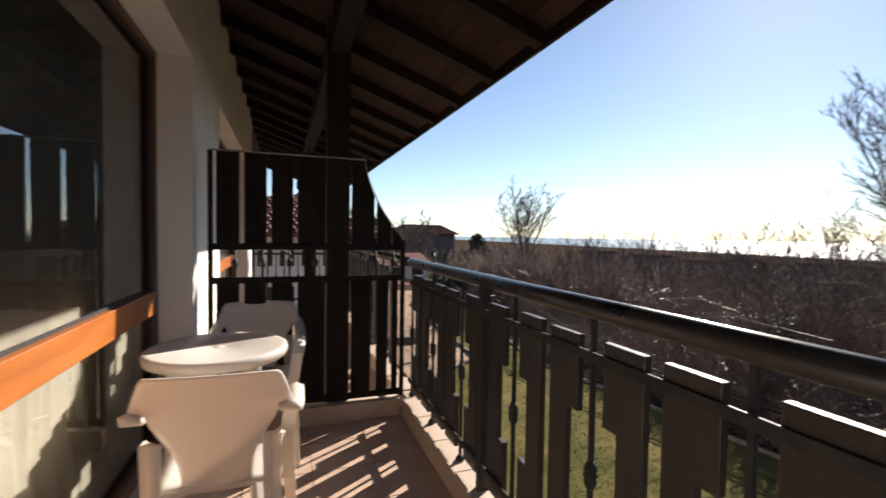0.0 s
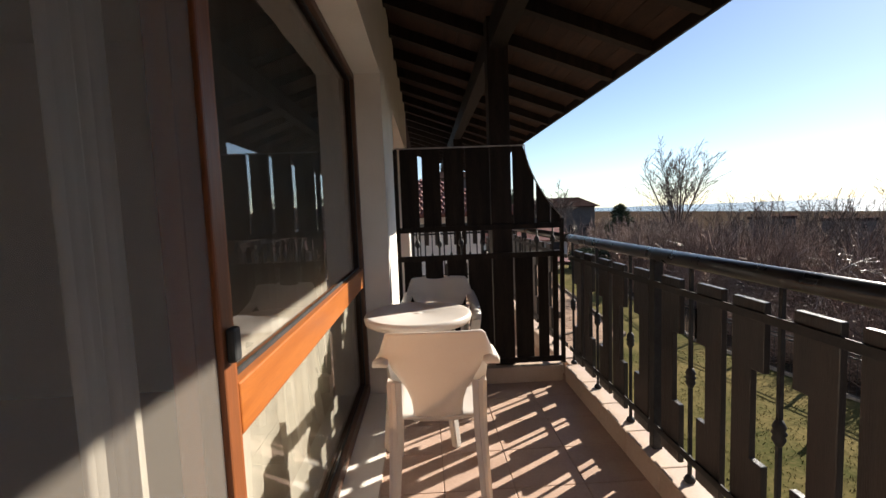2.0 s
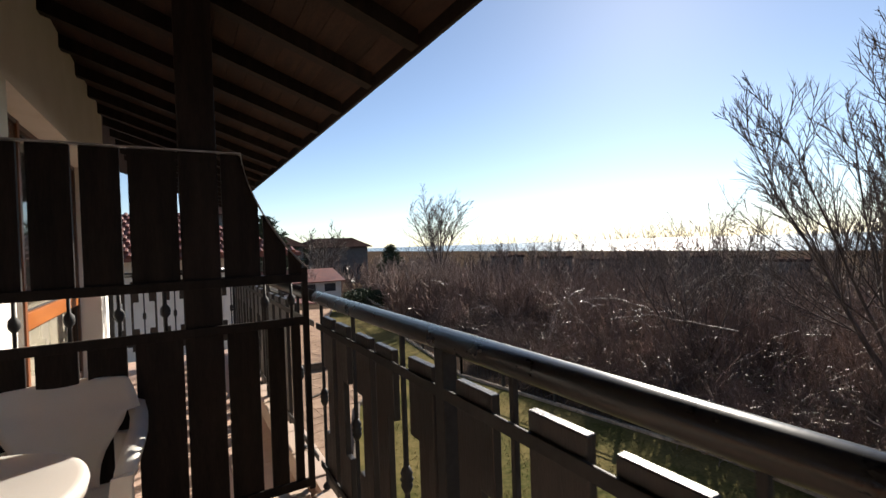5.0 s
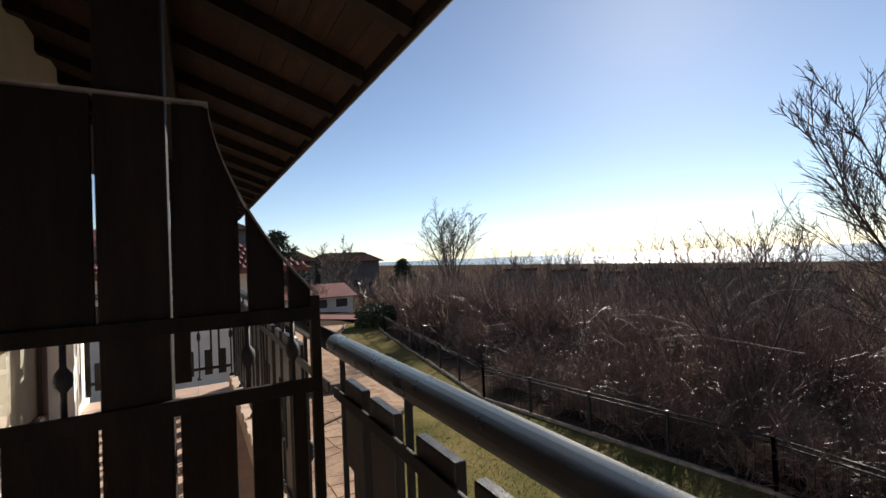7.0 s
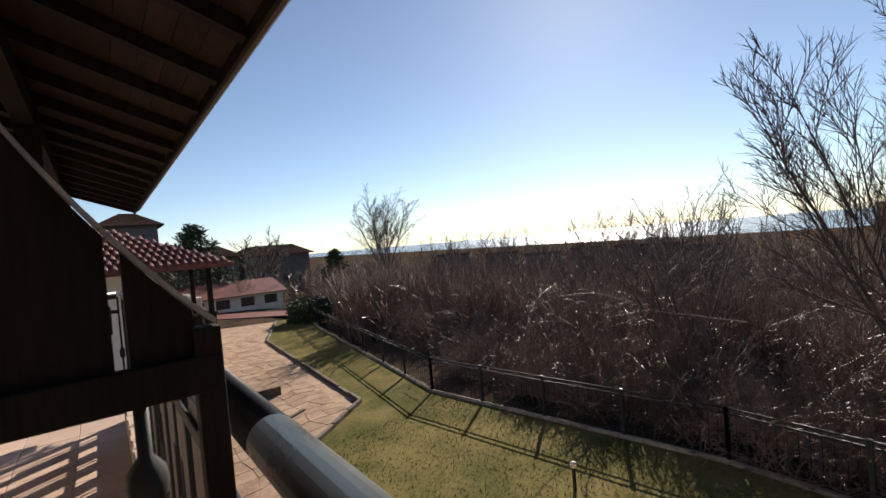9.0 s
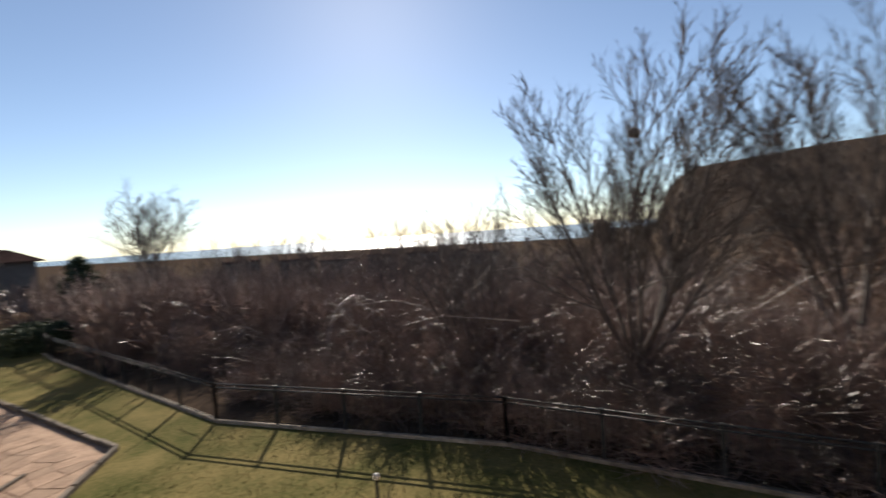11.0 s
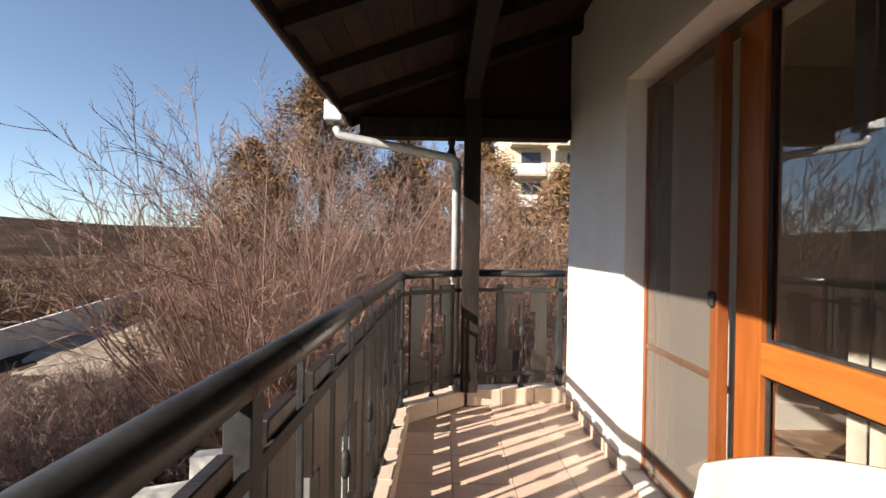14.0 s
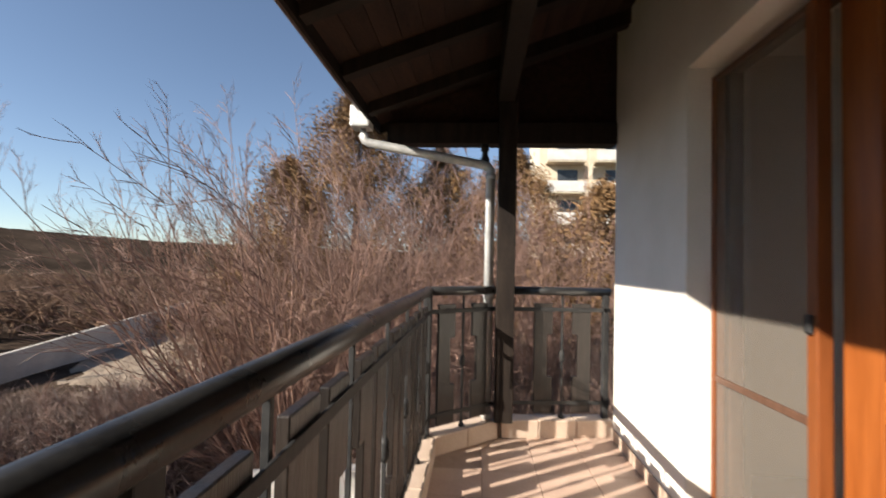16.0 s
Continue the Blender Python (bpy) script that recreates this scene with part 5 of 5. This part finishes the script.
# ---- the neighbouring houses ----
def tiled_roof(parent, x0, x1, y0, y1, z, rise, hip, tiles=True):
    """A hipped roof over the rectangle, with rows of round tiles on the slopes seen."""
    bm = bmesh.new()
    r = [(x0, y0, z), (x1, y0, z), (x1, y1, z), (x0, y1, z), (x0 + hip, y0 + hip, z + rise), (x1 - hip, y0 + hip, z + rise), (x1 - hip, y1 - hip, z + rise), (x0 + hip, y1 - hip, z + rise)]
    v = [bm.verts.new(p) for p in r]
    for q in ((0, 1, 5, 4), (1, 2, 6, 5), (2, 3, 7, 6), (3, 0, 4, 7), (4, 5, 6, 7)):
        bm.faces.new([v[i] for i in q])
    ret = bmesh.ops.extrude_face_region(bm, geom=bm.faces[:])
    bmesh.ops.translate(bm, vec=(0, 0, -0.12), verts=[q for q in ret["geom"] if isinstance(q, bmesh.types.BMVert)])
    roof = part("roof", bm, ROOFTILE if tiles else FARROOF, parent, "red clay tiled roof")
    if tiles:
        tile = bmesh.new()
        tube(tile, [(0, -0.19, 0.03), (0, 0.20, 0.012)], [0.085, 0.065], 7)
        me = finish(tile, "roof_tile", ROOFTILE)
        ang = math.degrees(math.atan2(rise, hip))
        rows = int(math.hypot(rise, hip) / 0.36)
        for i in range(rows):
            f = (i + 0.5) / rows
            a, b = x0 + hip * f, x1 - hip * f
            n = int((b - a) / 0.22)
            for k in range(n):
                x = a + (k + 0.5) * (b - a) / n
                if x > x1 - 6.5 and made_tiles[0] < 290:
                    made_tiles[0] += 1
                    piece("roof_tile", me, pose(x, y0 + hip * f, z + rise * f, ang, 0, 0), roof)
    return roof


made_tiles = [0]
house = thing("house", (-1, 25, GROUND), "cream house with red tiled roof and dark timber balconies", "house")
bm = bmesh.new()
box(bm, -6, 2.45, 20.4, 31, GROUND - 0.2, 1.25)
part("wall", bm, PLASTER, house)
tiled_roof(house, -7, 4.75, 19.6, 32, 1.15, 1.7, 3.8)
for x in (2.55, 4.1):
    for y in (20.5, 24.0):
        bm = bmesh.new()
        rbox(bm, x - 0.08, x + 0.08, y - 0.08, y + 0.08, GROUND, 1.1, 0.01)
        part("column", bm, DARKWOOD, house)
bm = bmesh.new()
box(bm, 2.46, 4.3, 20.4, 30.5, -1.75, -1.5)
part("balcony", bm, PLASTER, house)
bm = bmesh.new()
box(bm, 2.46, 4.0, 21.6, 30.4, GROUND - 0.1, -1.76)
part("lower_wall", bm, PLASTER, house)
for y in np.arange(20.6, 30.4, 0.24):
    bm = bmesh.new()
    box(bm, 4.2, 4.24, y, y + 0.15, -1.4, -0.55)
    part("board", bm, DARKWOOD, house)
for x in np.arange(2.55, 4.15, 0.22):
    bm = bmesh.new()
    box(bm, x, x + 0.14, 20.45, 20.49, -1.4, -0.55)
    part("board", bm, DARKWOOD, house)
bm = bmesh.new()
rbox(bm, 2.5, 4.28, 20.42, 20.5, -0.55, -0.48, 0.01)
rbox(bm, 4.18, 4.26, 20.42, 30.4, -0.55, -0.48, 0.01)
part("handrail", bm, IRON, house)
bm = bmesh.new()
rbox(bm, 2.05, 2.62, 20.28, 20.42, GROUND, 1.1, 0.02)
part("pilaster", bm, PLASTER, house, "cream corner pilaster")
bm = bmesh.new()
rbox(bm, 4.26, 4.9, 26.2, 29.6, GROUND - 0.1, -1.0, 0.02)
part("parapet", bm, WHITEWALL, house, "white rendered stair parapet")
for y in (26.3, 28.0, 29.5):
    bm = bmesh.new()
    rbox(bm, 4.42, 4.74, y - 0.15, y + 0.15, -1.0, -0.35, 0.02)
    part("pier", bm, WHITEWALL, house)
bm = bmesh.new()
rbox(bm, 2.6, 3.9, 19.30, 19.36, -2.06, -1.99, 0.01)
rbox(bm, 3.84, 3.9, 19.30, 21.5, -2.06, -1.99, 0.01)
part("terrace_rail", bm, DARKWOOD, house)
for i in range(6):
    bm = bmesh.new()
    box(bm, 2.62 + 0.22 * i, 2.76 + 0.22 * i, 19.31, 19.35, GROUND + 0.02, -2.06)
    part("board", bm, DARKWOOD, house)
for i in range(9):
    bm = bmesh.new()
    box(bm, 3.85, 3.89, 19.45 + 0.22 * i, 19.59 + 0.22 * i, GROUND + 0.02, -2.06)
    part("board", bm, DARKWOOD, house)
for z0, z1 in ((-1.3, 0.9), (-2.8, -1.9)):
    bm = bmesh.new()
    box(bm, 2.44, 2.47, 21.2, 23.6, z0, z1)
    part("window", bm, PANE, house)
for a, y, w, h, d, z, lab in ((3.0, 60, 5.0, 9.0, 9, -3.5, "far white house with a red roof"), (17.5, 68, 9.0, 5.2, 8, -4.0, "far low house with a tiled roof"), (10.5, 66, 6.0, 5.0, 8, -3.5, "far house half hidden by trees")):
    x = EYE[0] + (y - EYE[1]) * math.tan(radians(a))
    ob = thing("house", (x, y, z), lab, "house")
    bm = bmesh.new()
    box(bm, x - w / 2, x + w / 2, y, y + d, z - 1, z + h)
    part("wall", bm, FARWALL, ob)
    tiled_roof(ob, x - w / 2 - 0.6, x + w / 2 + 0.6, y - 0.6, y + d + 0.6, z + h, 1.4, 2.4, False)
    for r in range(int(h / 2.8)):
        for i in range(int(w / 2.2)):
            cx = x - w / 2 + 1.1 + i * 2.2
            bm = bmesh.new()
            box(bm, cx - 0.5, cx + 0.5, y - 0.05, y + 0.05, z + 1.0 + r * 2.8, z + 2.4 + r * 2.8)
            win = part("window", bm, PANE, ob)

# white apartment building on the rise to the south
apt = thing("apartment_building", (-6, -38, 0), "cream apartment building with white balcony parapets on the rise", "building")
bm = bmesh.new()
box(bm, -22, -4.6, -46, -38, -2, 15.5)
part("wall", bm, CREAM, apt)
for fl in range(5):
    z = 2.4 + fl * 2.8
    for i in range(4):
        x = -21.4 + i * 4.3
        bm = bmesh.new()
        rbox(bm, x, x + 3.4, -38.0, -36.6, z - 0.15, z, 0.02)
        bal = part("balcony", bm, CREAM, apt)
        bm = bmesh.new()
        rbox(bm, x, x + 3.4, -36.65, -36.55, z + 0.001, z + 0.95, 0.02)
        part("parapet", bm, WHITEWALL, bal)
        bm = bmesh.new()
        box(bm, x + 0.5, x + 2.3, -38.03, -37.9, z + 0.1, z + 2.2)
        part("window", bm, PANE, apt)
    bm = bmesh.new()
    box(bm, -9.0, -8.7, -36.8, -36.5, z - 2.8, z)
    part("pier", bm, CREAM, apt)

# planter wall beside the neighbours' terrace
planter = thing("planter", (2.7, 17.2, GROUND), "low beige rendered planter wall with a stone cap", "planter")
bm = bmesh.new()
rbox(bm, 1.7, 3.35, 17.0, 17.25, GROUND - 0.02, GROUND + 0.42, 0.02)
part("wall", bm, CREAM, planter)
bm = bmesh.new()
rbox(bm, 1.66, 3.40, 16.96, 17.29, GROUND + 0.42, GROUND + 0.48, 0.015)
part("cap", bm, EDGE, planter)

# long low outbuilding beyond the court
shed = thing("outbuilding", (9.5, 43, GROUND), "long low outbuilding with white walls and a red roof", "shed")
bm = bmesh.new()
box(bm, 5.6, 13.2, 41.6, 44.6, GROUND - 0.4, GROUND + 1.15)
part("wall", bm, WHITEWALL, shed)
bm = bmesh.new()
prism(bm, [(41.2, GROUND + 1.10), (41.2, GROUND + 1.18), (45.0, GROUND + 2.15), (45.0, GROUND + 2.07)], 5.3, 13.5, "yz")
part("roof", bm, ROOFTILE, shed, "low red tiled roof")
for i in range(4):
    bm = bmesh.new()
    rbox(bm, 6.3 + 1.8 * i, 7.3 + 1.8 * i, 41.57, 41.62, GROUND + 0.25, GROUND + 0.95, 0.01)
    part("window", bm, PANE, shed)
